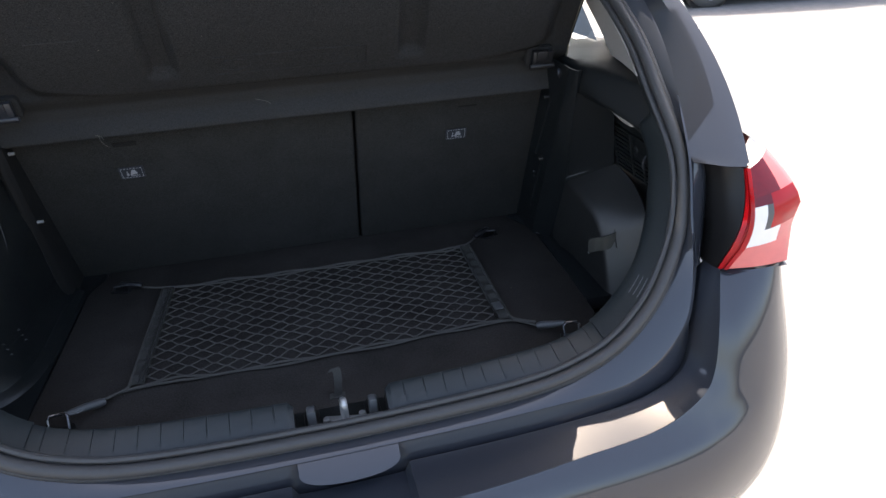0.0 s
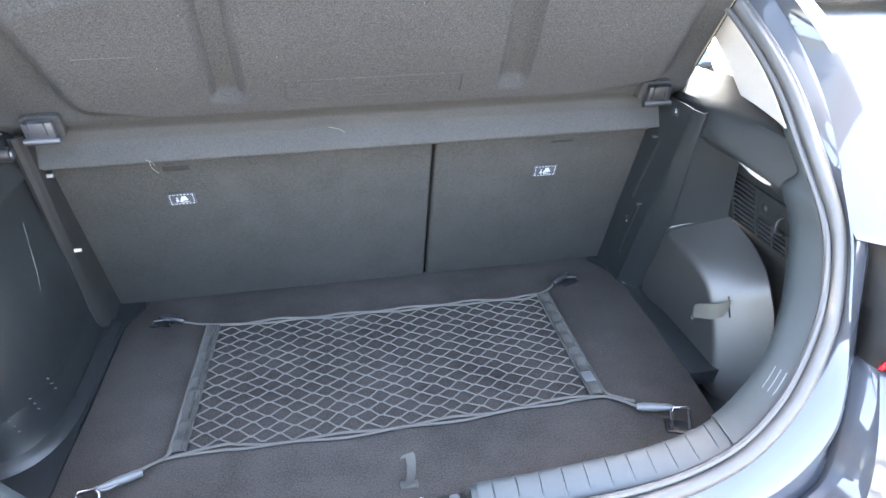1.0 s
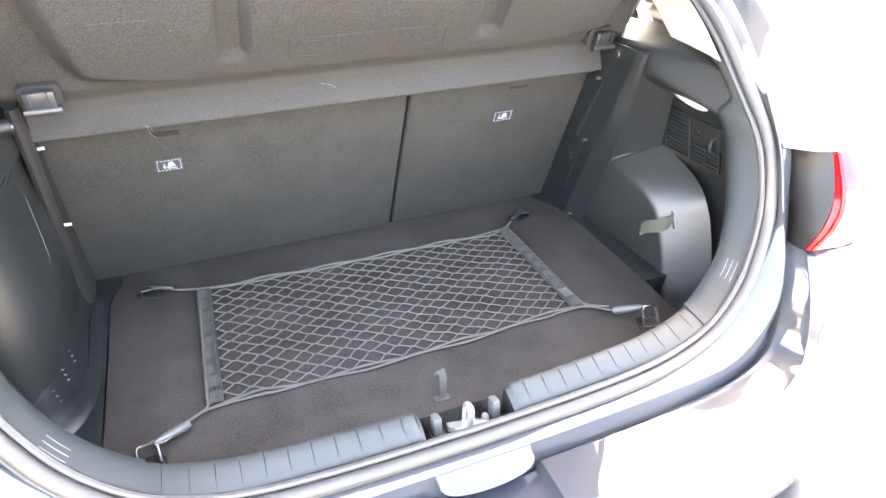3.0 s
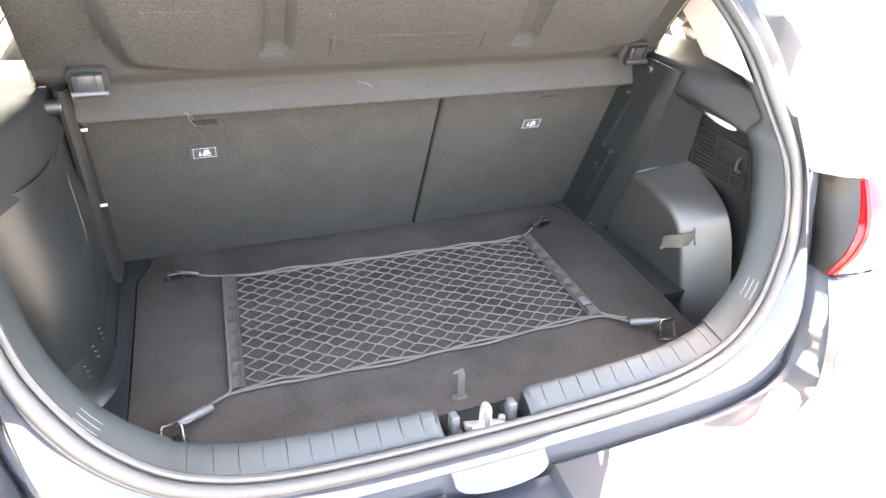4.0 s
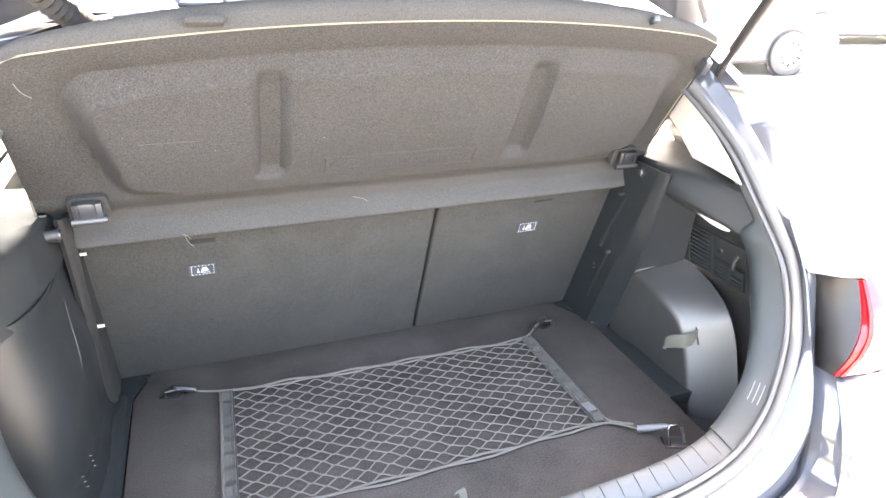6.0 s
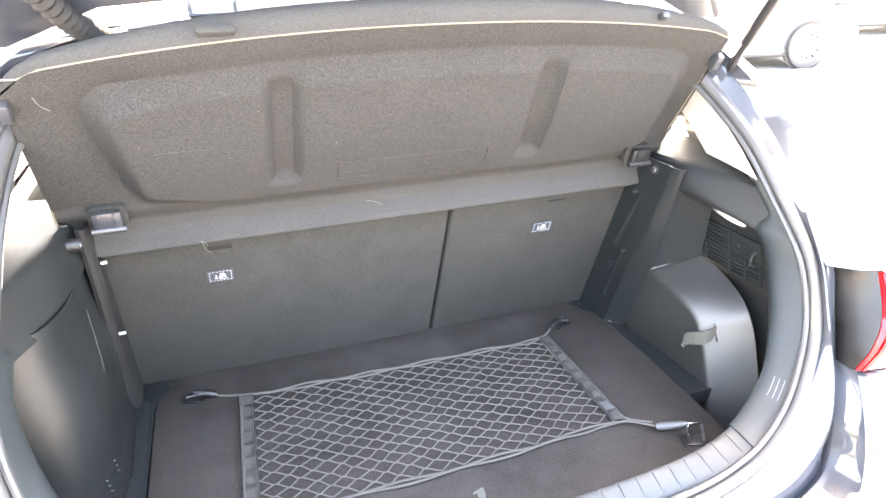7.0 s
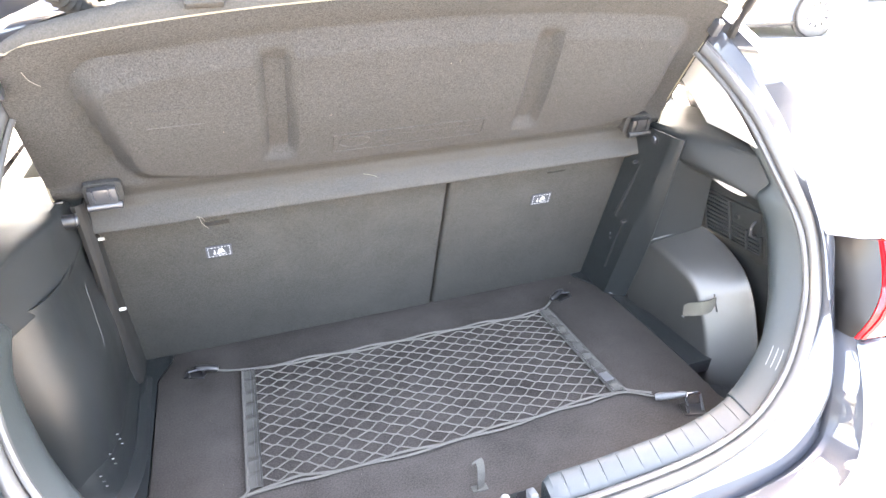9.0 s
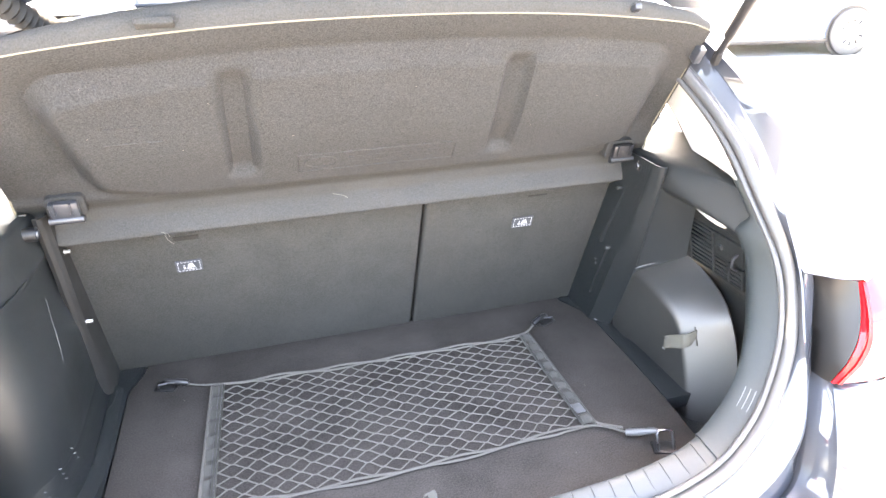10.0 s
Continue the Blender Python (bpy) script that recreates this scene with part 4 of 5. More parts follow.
for x in (-0.33, 0.33):
    bm = tube(spline([(x - 0.035, 0.47, 1.475), (x - 0.036, 0.49, 1.525), (x - 0.03, 0.50, 1.55)], 3), 0.004, 6)
    tube(spline([(x + 0.035, 0.47, 1.475), (x + 0.034, 0.49, 1.525), (x + 0.03, 0.50, 1.55)], 3), 0.004, 6, bm)
    tube([(x - 0.036, 0.468, 1.474), (x + 0.036, 0.468, 1.474)], 0.004, 6, bm)
    part("tailgate_hinge", bm, PAINT, car)
rows = []
# Corners made wide and drawn forward, unseen, to block sun from the trim.
for s, w, bulge in [(-0.02, 0.71, -0.005), (0.0, 0.72, 0.0), (0.12, 0.73, 0.03), (0.45, 0.73, 0.05), (0.75, 0.74, 0.04), (0.95, 0.70, 0.0), (1.0, 0.66, -0.03)]:
    row = []
    for u in np.linspace(-1, 1, 21):
        k = s - 0.055 * smoothstep(0.74, 0.86, abs(u)) * (1 - smoothstep(0.0, 0.12, s))
        row.append(Vector((u * w, 0.50 - 0.78 * k, 1.56 + 0.78 * k + bulge - 0.04 * u * u)))
    rows.append(row)
gate = part("tailgate", solid(grid(rows), 0.05), PAINT, car, "raised tailgate")

# ---- boot floor board ----
def rounded(w, h, r, n=5):
    out = []
    for cx, cy, a0 in ((w / 2 - r, h / 2 - r, 0), (-w / 2 + r, h / 2 - r, 90), (-w / 2 + r, -h / 2 + r, 180), (w / 2 - r, -h / 2 + r, 270)):
        for k in range(n + 1):
            a = radians(a0 + 90 * k / n)
            out.append((cx + r * math.cos(a), cy + r * math.sin(a)))
    return out


FLOOR = 0.615
board = thing("boot_floor", "dark brown-grey carpeted boot floor board", "boot floor", at=(0, 0.45, FLOOR))
outline = [(-0.532, 0.815), (-0.537, 0.778), (-0.567, 0.704), (-0.575, 0.42), (-0.584, 0.21), (-0.56, 0.060), (0.56, 0.060), (0.596, 0.15), (0.594, 0.20), (0.605, 0.30), (0.612, 0.45), (0.618, 0.66), (0.610, 0.716), (0.578, 0.788), (0.574, 0.815)]
part("carpet_board", slab(outline, 0.022, Matrix.Translation((0, 0, FLOOR)), 0.005), CARPET, board)
part("tab_plate", box((0.030, 0.016, 0.003), pose(-0.001, 0.129, FLOOR + 0.0015, 0, 0, -3), 0.0012), WEBBING, board)
loop = spline([(0.000, 0.128, 0.617), (0.002, 0.131, 0.635), (0.004, 0.137, 0.655), (0.003, 0.143, 0.668), (-0.001, 0.143, 0.673), (-0.006, 0.138, 0.670)], 4)
part("pull_tab", solid(grid([[p + Vector((0.0076, 0.0022, 0)) * w for p in loop] for w in (-1, -0.5, 0, 0.5, 1)]), 0.0022), WEBBING, board, "grey webbing pull tab, folded over at its tip")
HOOKS = [(-0.483, 0.698, 1, -1), (0.486, 0.696, -1, -1), (-0.507, 0.172, 1, 1), (0.505, 0.166, -1, 1)]
for x, y, sx, sy in HOOKS:
    ring_ob = part("tie_down_plate", box((0.048, 0.036, 0.005), pose(x, y, FLOOR + 0.002, 0, 0, 20 * sx * sy), 0.002), BLACK, board)
    if sy > 0:
        q = [(-0.017, -0.010, 0.002), (-0.017, 0.008, 0.030), (-0.012, 0.011, 0.034), (0.012, 0.011, 0.034), (0.017, 0.008, 0.030), (0.017, -0.010, 0.002)]
    else:
        q = [(-0.016, -0.012, 0.002), (-0.016, -0.012, 0.016), (0.016, -0.012, 0.016), (0.016, -0.012, 0.002)]
    m = pose(x, y, FLOOR + 0.003, 0, 0, (-6 if sx < 0 else 6))
    part("tie_down_ring", tube([m @ Vector(p) for p in q], 0.0032, 8), DARK_METAL if sy > 0 else BLACK, ring_ob, "tie-down ring")

# ---- cargo net ----
net = thing("cargo_net", "grey elastic cargo net hooked over the boot floor", "cargo net", at=(0, 0.45, FLOOR))
NZ = FLOOR + 0.007
BL, FL, FR, BR = Vector((-0.352, 0.648, NZ)), Vector((-0.375, 0.280, NZ)), Vector((0.372, 0.282, NZ)), Vector((0.385, 0.628, NZ))


def on_net(u, v):
    """u from the left band to the right one, v from the front cord to the rear one."""
    p = FL.lerp(FR, u).lerp(BL.lerp(BR, u), v)
    p.y -= 0.016 * math.sin(math.pi * u) * (1 - v) + 0.004 * math.sin(math.pi * u) * v
    p.z = NZ + 0.004 * noise.noise(Vector((u * 5, v * 4, 0.3)))
    return p


COLS, ROWS_N = 14, 11
rng = random.Random(4)
jit = {}
for i in range(2 * COLS + 1):
    for j in range(2 * ROWS_N + 1):
        jit[i, j] = (rng.uniform(-1, 1) * 0.004, rng.uniform(-1, 1) * 0.006)
bm = bmesh.new()
for j in range(ROWS_N):
    for way in (1, -1):
        pts = []
        for i in range(2 * COLS + 1):
            jj = 2 * j + 1 + (way if i % 2 else 0)
            a, b = jit[i, min(2 * ROWS_N, max(0, jj))]
            u = i / (2 * COLS)
            v = jj / (2 * ROWS_N)
            keep = 1 if 0 < i < 2 * COLS else 0
            for du in (-0.13, 0.13):
                uu = min(1, max(0, u + du / (2 * COLS)))
                pts.append(on_net(min(1, max(0, uu + keep * a)), min(1, max(0, v + keep * b + way * (0.0 if i % 2 else 0.0028)))))
        tube(pts, 0.0015, 5, bm)
part("netting", bm, CORD, net, "grey elastic diamond netting")
# gathered bands at both ends
for a, b, out in ((BL + Vector((0, 0.006, 0)), FL + Vector((0, -0.006, 0)), -1), (BR + Vector((0, 0.008, 0)), FR + Vector((0.004, -0.008, 0)), 1)):
    rows = []
    for s in np.linspace(0, 1, 61):
        p = a.lerp(b, s)
        wave = 0.0025 * math.sin(s * 61 * 0.9) + 0.002 * noise.noise(Vector((s * 30, out, 0)))
        rows.append([p + Vector((out * w, 0, h + (wave if 0.0 < w < 0.026 else 0))) for w, h in ((0.0, -0.002), (0.001, 0.004), (0.008, 0.005), (0.017, 0.005), (0.025, 0.004), (0.027, -0.002))])
    band = part("end_band", solid(grid(rows), 0.0015), WEBBING, net, "gathered grey fabric band")
    for w in (0.003, 0.010) if out < 0 else (0.003,):
        part("seam", tube([a.lerp(b, s) + Vector((out * w, 0, 0.0065)) for s in np.linspace(0, 1, 25)], 0.0009, 5), BLACK, band)
    part("edge_cord", tube([a.lerp(b, s) + Vector((out * 0.028, 0.0, 0.002)) for s in np.linspace(-0.01, 1.01, 15)], 0.0034, 8), CORD if out < 0 else WEBBING, band)
part("woven_tag", box((0.022, 0.030, 0.002), pose(0.388, 0.318, NZ + 0.009, 0, 0, 2), 0.0006), CLIP_GREY, net, "small pale woven tag")


def cord(name, pts, r=0.0026):
    part(name, tube(spline(pts, 6), r, 7), CORD, net)


# rear and front draw cords, doubled and loosely wavy
for k in range(2):
    pts = [on_net(u, 1.0) + Vector((0, 0.006 + 0.006 * k + 0.0035 * math.sin(u * 31 + 2.4 * k), 0.001 * k)) for u in np.linspace(0, 1, 26)]
    cord("rear_cord", [Vector((-0.452, 0.690, NZ + 0.004)), Vector((-0.40, 0.672, NZ))] + pts[1:-1] + [Vector((0.41, 0.650, NZ)), Vector((0.452, 0.684, NZ + 0.004))])
    pts = [on_net(u, 0.0) + Vector((0, -0.004 - 0.007 * k + 0.004 * math.sin(u * 23 + 2.1 * k), 0.001 * k)) for u in np.linspace(0, 1, 26)]
    cord("front_cord", [Vector((-0.445, 0.236, NZ + 0.006)), Vector((-0.405, 0.262, NZ))] + pts[2:-1] + [Vector((0.405, 0.262, NZ + 0.001)), Vector((0.446, 0.222, NZ + 0.006))])
cord("corner_cord", [Vector((-0.448, 0.238, NZ + 0.005)), Vector((-0.408, 0.262, NZ + 0.003)), Vector((-0.402, 0.285, NZ + 0.003))])
cord("corner_cord", [Vector((0.450, 0.236, NZ + 0.005)), Vector((0.412, 0.264, NZ + 0.003)), Vector((0.402, 0.285, NZ + 0.003))])
for a, b in (((-0.440, 0.231, NZ + 0.006), (-0.497, 0.190, NZ + 0.024)), ((0.446, 0.218, NZ + 0.007), (0.498, 0.184, NZ + 0.026)), ((-0.432, 0.682, NZ + 0.006), (-0.480, 0.692, NZ + 0.017)), ((0.440, 0.672, NZ + 0.006), (0.482, 0.692, NZ + 0.017))):
    a, b = Vector(a), Vector(b)
    hook = part("snap_hook", tube([a, a.lerp(b, 0.15), a.lerp(b, 0.5), a.lerp(b, 0.8), b], [0.0065, 0.0085, 0.008, 0.006, 0.004], 10), CLIP_GREY if a.y < 0.5 else BLACK, net, "plastic snap hook with a sprung gate")
    side = (b - a).cross(Vector((0, 0, 1))).normalized() * 0.008
    part("gate", tube(spline([a.lerp(b, 0.55) - side * 0.6, a.lerp(b, 0.8) - side, a.lerp(b, 1.05), a.lerp(b, 0.95) + side * 0.6], 4), 0.0027, 6), CLIP_GREY if a.y < 0.5 else BLACK, hook)

# ---- rear seat backrests ----
LEAN = math.degrees(math.atan(0.40))
seat_m = Matrix.Translation((0, 0.803, FLOOR)) @ Matrix.Rotation(radians(90 + LEAN), 4, "X")


def label_plate(parent, x, up):
    """A small dark card with a dashed white border and a child seat sign."""
    m = seat_m @ Matrix.Translation((x, up, 0.0015))
    plate = part("anchor_label", slab(rounded(0.054, 0.034, 0.003, 3), 0.002, m, 0), DARK_CARD, parent, "dark card label with white child seat sign", smooth=False)
    bits = bmesh.new()
    for k in range(7):
        for yy in (0.0130, -0.0130):
            box((0.0045, 0.0012, 0.0006), m @ pose(-0.021 + 0.007 * k, yy, 0.0005), bm=bits)
    for k in range(4):
        for xx in (0.0225, -0.0225):
            box((0.0012, 0.0045, 0.0006), m @ pose(xx, -0.009 + 0.006 * k, 0.0005), bm=bits)
    part("dashed_border", bits, WHITE, plate, smooth=False)
    sign = bmesh.new()
    for poly in ([(-0.006, -0.008), (0.000, 0.009), (0.009, 0.010), (0.012, 0.002), (0.015, -0.004), (0.004, -0.005), (-0.002, -0.008)], [(-0.014, -0.009), (-0.014, -0.002), (-0.011, 0.001), (-0.008, -0.002), (-0.008, -0.009)], [(-0.0125, 0.002), (-0.0125, 0.006), (-0.0095, 0.006), (-0.0095, 0.002)], [(-0.004, -0.0105), (-0.004, -0.0085), (0.017, -0.0085), (0.017, -0.0105)]):
        sign.faces.new([sign.verts.new(m @ Vector((px * 0.85, py * 0.85, 0.0008))) for px, py in poly])
    part("seat_sign", solid(sign, 0.0004), WHITE, plate, smooth=False)


DARK_CARD = material("dark_card", (0.02, 0.024, 0.032), 0.5, 0, 0.1, 100)
for x0, x1, lx, words in ((-0.612, 0.1365, -0.382, "wide rear seat backrest covered in dark grey cloth"), (0.1425, 0.628, 0.397, "narrow rear seat backrest covered in dark grey cloth")):
    seat = thing("rear_seat_backrest", words, "car seat", "rear seat backrests", at=((x0 + x1) / 2, 0.83, FLOOR))
    w, h = x1 - x0, 0.58
    m = seat_m @ Matrix.Translation(((x0 + x1) / 2, h / 2 - 0.016, 0))
    part("back_panel", slab(rounded(w, h, 0.018), 0.11, m, 0.008, 3), SEAT_CLOTH, seat)
    label_plate(seat, lx, 0.338)
    # Flat patch for the slot's recess, whose shade is put into darker cloth.
    part("pull_slot", box((0.05, 0.012 if x0 < 0 else 0.004, 0.003), seat_m @ pose(-0.375 if x0 < 0 else 0.42, 0.422, 0.0004), 0.0012), SLOT_SHADE, seat)

# ---- parcel shelf, tipped up ----
shelf = thing("parcel_shelf", "grey felt parcel shelf tipped up over the boot", "parcel shelf", at=(0, 0.60, 1.06))
S_BEND = 0.1036
STRIP_UP, PANEL_UP = Vector((0, -0.261, 0.965)), Vector((0, -0.551, 0.834))
SH0 = Vector((0, 0.586, 1.048))


def on_shelf(x, s, h=0.0):
    """x across, s up from the lower edge, h out of the face. The lower strip stands steeper than the panel."""
    k = smoothstep(S_BEND - 0.012, S_BEND + 0.012, s)
    up = STRIP_UP.lerp(PANEL_UP, k).normalized()
    out = Vector((0, -up.z, up.y))
    p = SH0 + STRIP_UP * min(s, S_BEND) + PANEL_UP * max(0, s - S_BEND)
    return p + Vector((x, 0, 0)) + out * h


def top_s(x):
    return 0.466 - 0.055 * (abs(x - 0.02) / 0.64) ** 2.2 - (0.03 if x < 0 else 0.010) * smoothstep(0.60, 0.66, abs(x))


def half_w(s):
    return 0.632 + 0.012 * smoothstep(0.0, 0.12, s) - 0.022 * (1 - smoothstep(-0.004, 0.022, s))


def strip(s):
    """The lower strip: its foot stands out, and its upper half is a cove that turns down under the panel."""
    return -0.024 * smoothstep(-0.004, 0.036, s) + 0.023 * smoothstep(0.052, 0.094, s)


def relief(x, s):
    """The pressed form: a proud panel with sloping flanks and rounded corners, and two upright grooves."""
    lo, hi, r = 0.093, top_s(x) - 0.056, 0.066
    wide = 0.604 if x > 0 else 0.520 + 0.034 * smoothstep(lo, hi, s)
    span = abs(x) * 0.604 / wide
    qx, qs = span - (0.604 - r), abs(s - (lo + hi) / 2) - ((hi - lo) / 2 - r)
    d = math.hypot(max(qx, 0), max(qs, 0)) + min(max(qx, qs), 0) - r
    v = (s - lo) / (hi - lo)
    below = smoothstep(0.30, 0.06, v) * smoothstep(0.60, 0.40, span)
    u = min(max(-d / (0.044 - 0.028 * below), 0), 1)
    flat = smoothstep(0.35, 1.0, v) * (1 - 0.6 * smoothstep(-0.40, -0.53, x))
    h = 0.026 * (1 - 0.72 * flat) * (0.65 * u + 0.35 * u * u * (3 - 2 * u)) - 0.019 * (1 - 0.5 * flat) * (1 - u) * math.exp(-max(d, 0) / 0.036) * (1 - smoothstep(0.16, 0.10, s))
    h = h - 0.005 if s > lo + 0.02 else h - 0.005 + (strip(s) + 0.005) * (1 - u) * smoothstep(lo + 0.02, lo - 0.004, s)
    for cx in (-0.240, 0.262):
        g = (1 - smoothstep(0.016, 0.032, abs(x - cx))) * smoothstep(0.134, 0.160, s) * (1 - smoothstep(0.350, 0.385, s))
        h -= 0.018 * g
    return h


NX, NS = 150, 100
rows = []
for j in range(NS + 1):
    row = []
    for i in range(NX + 1):
        u = 2 * i / NX - 1
        x = u * 0.655
        s = -0.004 + 0.134 * j / 45 if j < 45 else 0.130 + (j - 45) / (NS - 45) * (top_s(x) - 0.130)
        x = u * half_w(s)
        row.append(on_shelf(x, s, relief(x, s)))
    rows.append(row)
# Lighter than the panel's felt: the strip's brighter light is put into colour.
part("lower_strip", grid(rows[:31]), DUSTY_LIT, shelf, "dusty grey felt strip, coloured lighter for the light on it")
panel = part("shelf_panel", grid(rows[30:]), FELT, shelf)
back = [[on_shelf((2 * i / 40 - 1) * half_w(k / 12 * 0.48), k / 12 * top_s((2 * i / 40 - 1) * 0.655), -0.034) for i in range(41)] for k in range(13)]
part("shelf_top", grid(back), FELT, shelf)
# pale cut edge round the sheet, and the turned-back rear lip
rim = [on_shelf(half_w(s), s, -0.010 * smoothstep(0.09, 0.11, s)) for s in np.linspace(0.06, top_s(0.655), 14)]
rim_l = [on_shelf(-half_w(s), s, -0.010 * smoothstep(0.09, 0.11, s)) for s in np.linspace(0.06, top_s(0.655), 14)]
top = [on_shelf(u * half_w(0.45), top_s(u * 0.655), -0.010) for u in np.linspace(-1, 1, 41)]
part("cut_edge", tube(rim_l + top[1:-1] + rim[::-1], 0.0019, 6), EDGE, shelf, "pale fibrous cut edge")
lip = []
for u in np.linspace(-1, 1, 41):
    x, t = u * half_w(0.45), top_s(u * 0.655)
    k = 1 - 0.62 * abs(u) ** 3
    lip.append(spline([on_shelf(x, t, -0.009), on_shelf(x, t + 0.014 * k, -0.009 - 0.007 * k), on_shelf(x, t + 0.025 * k, -0.009 - 0.022 * k), on_shelf(x * 0.995, t + 0.022 * k, -0.009 - 0.042 * k), on_shelf(x * 0.99, t + 0.002 * k, -0.009 - 0.055 * k)], 4))
part("rear_lip", grid(lip), DUSTY_LIT, shelf, "dusty turned rear lip")
skirt = [[on_shelf(sx * half_w(s), s, h) for h in (-0.004, -0.018, -0.034)] for sx in (1,) for s in np.linspace(0, top_s(0.655), 12)]
part("side_edge", grid(skirt), FELT, shelf)
part("side_edge", grid([[Vector((-p.x, p.y, p.z)) for p in r] for r in skirt]), FELT, shelf)
part("lower_roll", tube([on_shelf(x, -0.004, -0.006) for x in np.linspace(-0.588, 0.588, 20)], 0.006, 10), FELT, shelf)
# hinge clips
for x in (-0.556, 0.570):
    base = Matrix.Translation(on_shelf(x, 0.084, 0.014)) @ Matrix.Rotation(math.atan(0.27), 4, "X")
    clip = part("hinge_clip", box((0.048, 0.014, 0.038), base @ pose(0, -0.008, 0.006), 0.003), CLIP_DARK if x < 0 else BLACK, shelf, "grey plastic shelf clip" if x < 0 else "dark plastic shelf clip")
    part("clip_roll", tube([base @ Vector((-0.029, -0.013, -0.011)), base @ Vector((0.029, -0.013, -0.011))], 0.0065, 10), CLIP_DARK if x < 0 else BLACK, clip)
    for dx in (-0.015, 0.012):
        part("clip_fin", box((0.003, 0.008, 0.024), base @ pose(dx, -0.016, 0.014), 0.001), CLIP_DARK if x < 0 else BLACK, clip)
    part("clip_pad", slab(rounded(0.066, 0.046, 0.01, 3), 0.026, base @ pose(0, 0.004, 0.004, 90, 0, 0), 0.001), FELT, clip)
for x, s in ((0.640, 0.352), (-0.640, 0.352)):
    base = Matrix.Translation(on_shelf(x, s, 0.0)) @ Matrix.Rotation(math.atan(0.617), 4, "X")
    part("cord_clip", box((0.016, 0.022, 0.034), base, 0.003), CLIP_DARK, shelf, "small grey clip on the shelf edge")
for x in (-0.335, 0.46):
    base = Matrix.Translation(on_shelf(x, top_s(x) + 0.018, -0.012)) @ Matrix.Rotation(math.atan(0.617) + 0.5, 4, "X")
    part("rim_clip", box((0.055 if x < 0 else 0.014, 0.012, 0.018), base, 0.003), CLIP_DARK if x > 0 else DUSTY_LIT, shelf)
# moulded mark: a frame, an oval and short raised bars
mark = bmesh.new()
x0, x1, s0, s1 = -0.142, 0.165, 0.137, 0.183
tube([on_shelf(x, s, 0.0208) for x, s in ((x0, s0), (x1, s0), (x1, s1), (x0, s1))], 0.0017, 5, mark, closed=True)
tube([on_shelf(-0.100 + 0.030 * math.cos(a), 0.160 + 0.014 * math.sin(a), 0.0208) for a in np.linspace(0, 2 * math.pi, 25)[:-1]], 0.0017, 5, mark, closed=True)
for k in range(12):
    xx = -0.048 + 0.0172 * k
    tube([on_shelf(xx, 0.167, 0.0210), on_shelf(xx + 0.012, 0.167, 0.0210)], 0.0015, 5, mark)
    tube([on_shelf(xx, 0.153, 0.0210), on_shelf(xx + (0.006 if k % 3 else 0.012), 0.153, 0.0210)], 0.0015, 5, mark)
part("moulded_mark", mark, FELT, shelf)
part("pressed_line", tube([on_shelf(x, 0.250, relief(x, 0.250)) for x in (-0.456, -0.41, -0.364)], 0.0011, 5), DUSTY_LIT, shelf)
part("pressed_line", tube([on_shelf(x, 0.284, relief(x, 0.284)) for x in (-0.456, -0.41, -0.374)], 0.0009, 5), FELT, shelf)
# loose fibres and bits of straw
for pts in ([(-0.405, 0.004, 0.006), (-0.402, -0.010, 0.010), (-0.392, -0.022, 0.012)], [(-0.410, 0.006, 0.006), (-0.400, 0.002, 0.008), (-0.397, -0.006, 0.008)], [(-0.075, 0.050, 0.003), (-0.055, 0.044, 0.004), (-0.045, 0.036, 0.003)], [(-0.600, 0.372, -0.004), (-0.594, 0.358, 0.000), (-0.582, 0.348, 0.002)]):
    part("loose_fibre", tube(spline([on_shelf(*p) for p in pts], 5), 0.0007, 5), CORD, shelf)


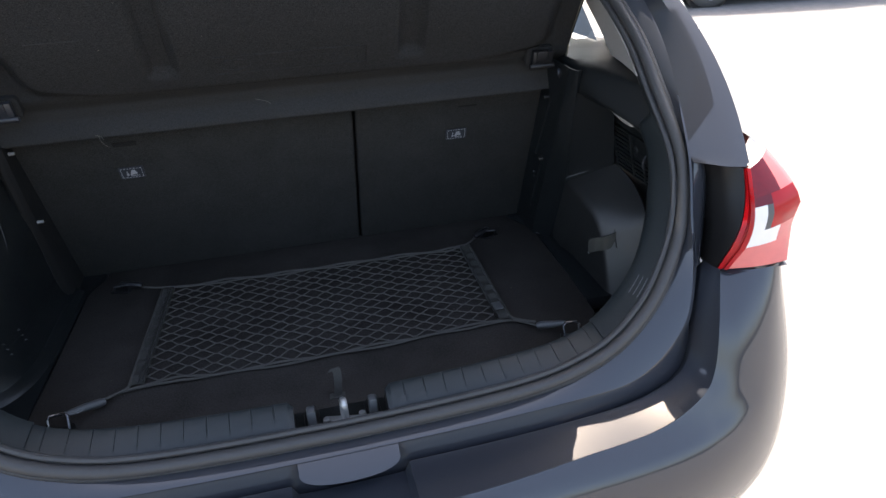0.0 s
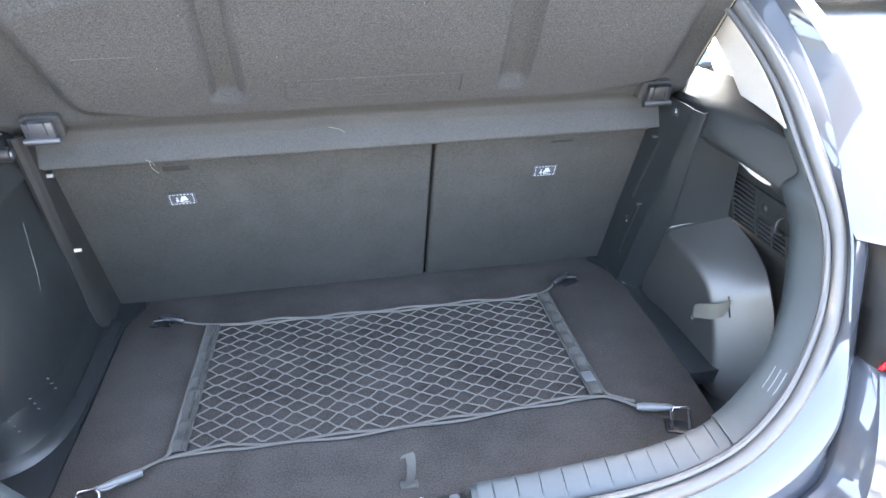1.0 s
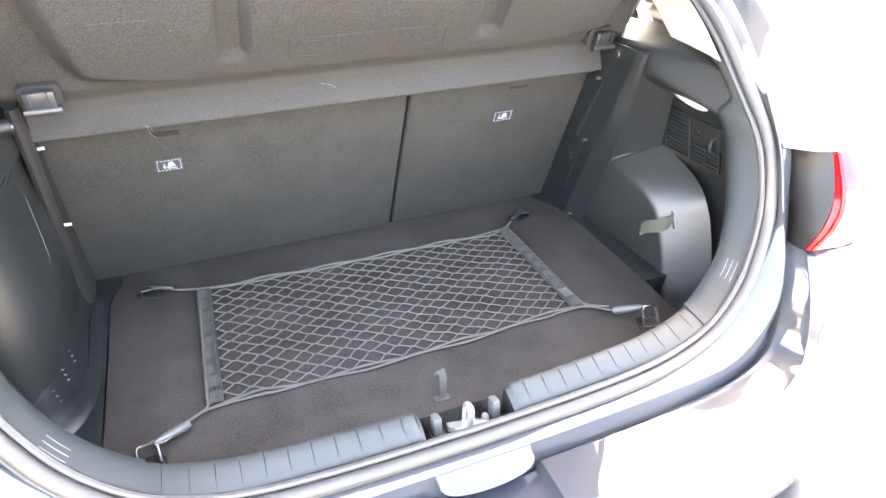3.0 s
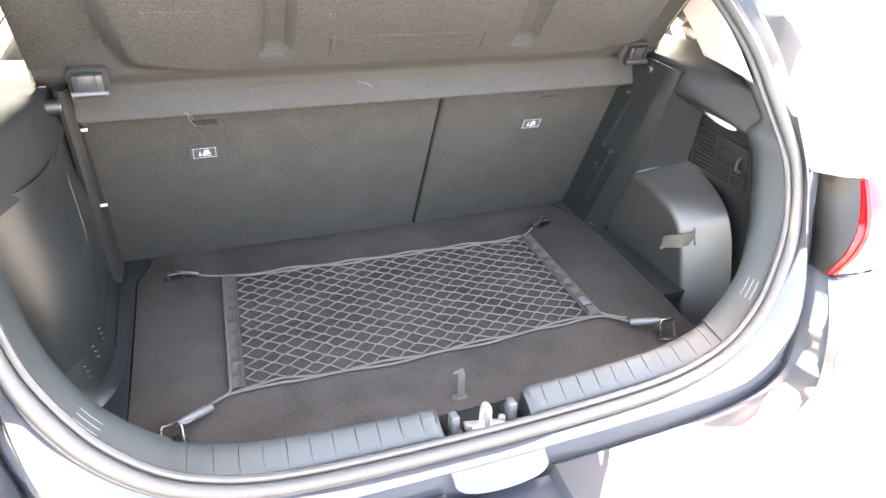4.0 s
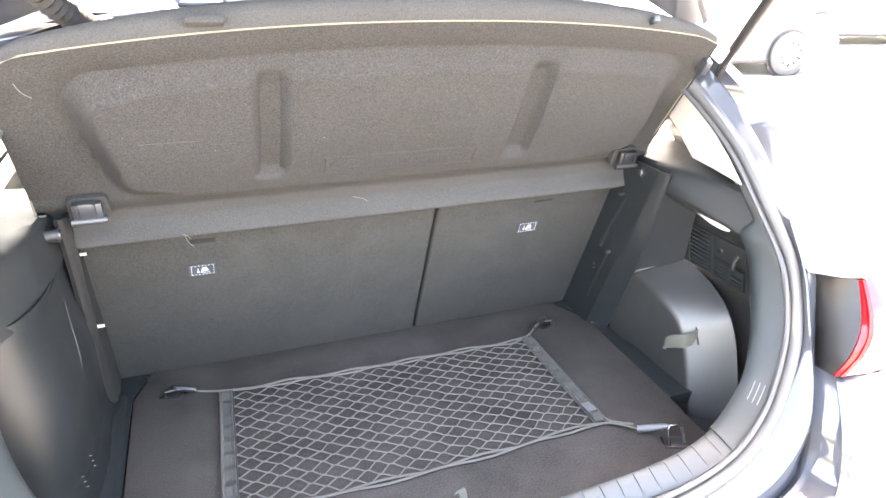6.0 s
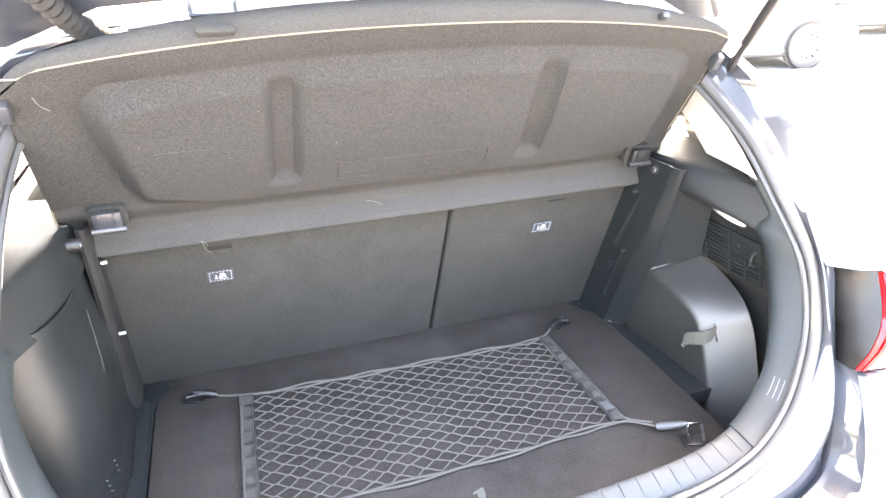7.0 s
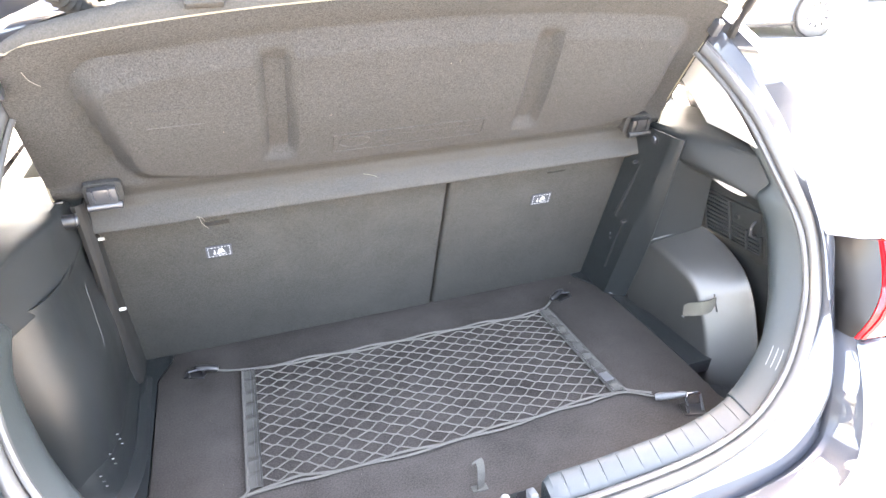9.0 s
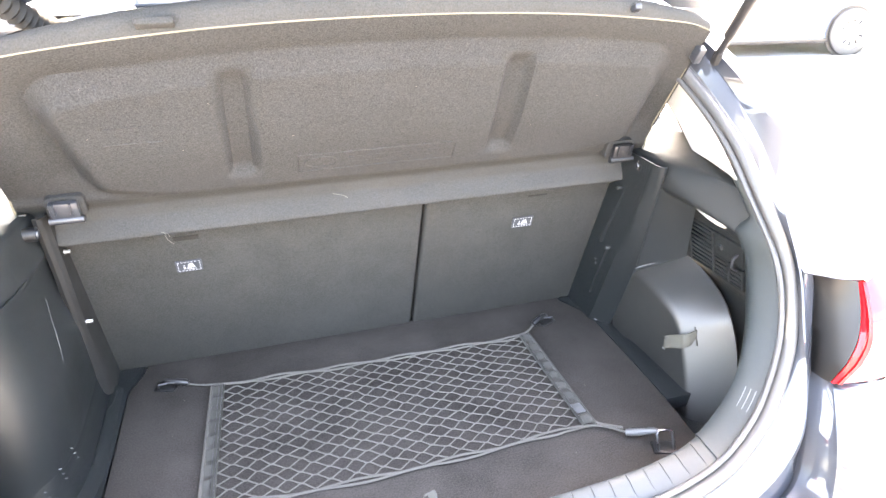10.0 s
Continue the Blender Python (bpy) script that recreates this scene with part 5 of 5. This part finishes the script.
# ---- other cars on the far side of the car park ----
def far_car(name, mat, label, at, turn, length=4.2):
    """A parked car, its nose along +x: lower body, cabin, glass, wheels."""
    ob = thing(name, label, "car", "parked cars")
    half = length / 2
    prof = [(-half, 0.45), (-half + 0.03, 0.80), (-half + 0.25, 0.98), (-half + 0.9, 1.02), (0.4, 1.0), (half - 0.75, 0.93), (half - 0.15, 0.76), (half, 0.50), (half - 0.05, 0.19), (-half + 0.05, 0.19)]
    rows = []
    for yy, ins in ((-0.88, 0.06), (-0.90, 0.0), (-0.80, -0.0), (0.0, -0.0), (0.80, 0.0), (0.90, 0.0), (0.88, 0.06)):
        rows.append([Vector((px * (1 - ins * 0.1), yy, pz - (ins if pz > 0.5 else -ins))) for px, pz in prof])
    bm = grid(rows, close_v=True)
    for r in (0, -1):
        bm.faces.new([bm.verts.new(p) for p in rows[r]])
    body = part("car_body", bm, mat, ob)
    cab = [(-half + 0.35, 1.0), (-half + 0.75, 1.36), (-0.5, 1.46), (0.25, 1.42), (1.05, 0.98)]
    rows = [[Vector((px, yy * (1 - 0.28 * max(0, pz - 1.0)), pz)) for px, pz in cab] for yy in (-0.80, -0.4, 0, 0.4, 0.80)]
    bm = grid(rows)
    for r in (0, -1):
        bm.faces.new([bm.verts.new(p) for p in rows[r]])
    part("cabin", bm, mat, ob)
    for sy in (-1, 1):
        win = [(-half + 0.62, 1.04), (-half + 0.90, 1.31), (-0.5, 1.38), (0.2, 1.34), (0.82, 1.04)]
        bm = bmesh.new()
        bm.faces.new([bm.verts.new((px, sy * (0.815 - 0.24 * (pz - 1.0)), pz)) for px, pz in win])
        part("side_glass", solid(bm, 0.004), DARK_GLASS, ob, smooth=False)
        part("sill_trim", box((2.0, 0.02, 0.06), pose(0, sy * 0.90, 0.21), 0.008), BLACK, ob)
        part("door_handle", box((0.16, 0.02, 0.025), pose(-0.25, sy * 0.905, 0.86), 0.006), mat, ob)
        for x in (-1.26, 1.26):
            rows_a = [[Vector((x + r * math.cos(a), sy * 0.902, 0.31 + r * math.sin(a))) for r in (0.05, 0.36)] for a in np.linspace(0, 2 * math.pi, 25)]
            part("arch_shadow_gap", grid(rows_a), BLACK, ob)
    for sy in (-1, 1):
        for x in (-1.26, 1.26):
            before = set(bpy.data.objects)
            wheel(ob, 0, 0, 0.315, 0.2, out=sy)
            for o in set(bpy.data.objects) - before:
                if o.parent == ob:
                    o.matrix_basis = pose(x, sy * 0.86, 0, 0, 0, 90 if sy > 0 else 90) @ o.matrix_basis
    ob.matrix_basis = pose(*at, 0, 0, turn)
    return ob


far_car("parked_car", BLUE_PAINT, "light blue parked car on the car park", (6.98, 7.99, 0), -8)
far_car("parked_car", SILVER_PAINT, "silver parked car farther across the car park", (13.4, 10.4, 0), -12)

# ---- lint on the carpet and on the felt ----
rng = random.Random(11)
lint = bmesh.new()
for k in range(34):
    if k < 20:
        q = Vector((rng.uniform(-0.54, 0.55), rng.uniform(0.09, 0.76), FLOOR + 0.0012))
    else:
        x, s = rng.uniform(-0.58, 0.58), rng.uniform(0.14, 0.36)
        q = on_shelf(x, s, relief(x, s) + 0.0008)
    r, a = rng.uniform(0.0004, 0.0009), rng.uniform(0, 6.3)
    box((r * 2.4, r, r), Matrix.Translation(q) @ Matrix.Rotation(a, 4, "Z"), bm=lint)
bits = part("lint", lint, EDGE, None, smooth=False)
tagged(bits, "tiny pale specks of lint on carpet and felt", "lint", kind="stuff")
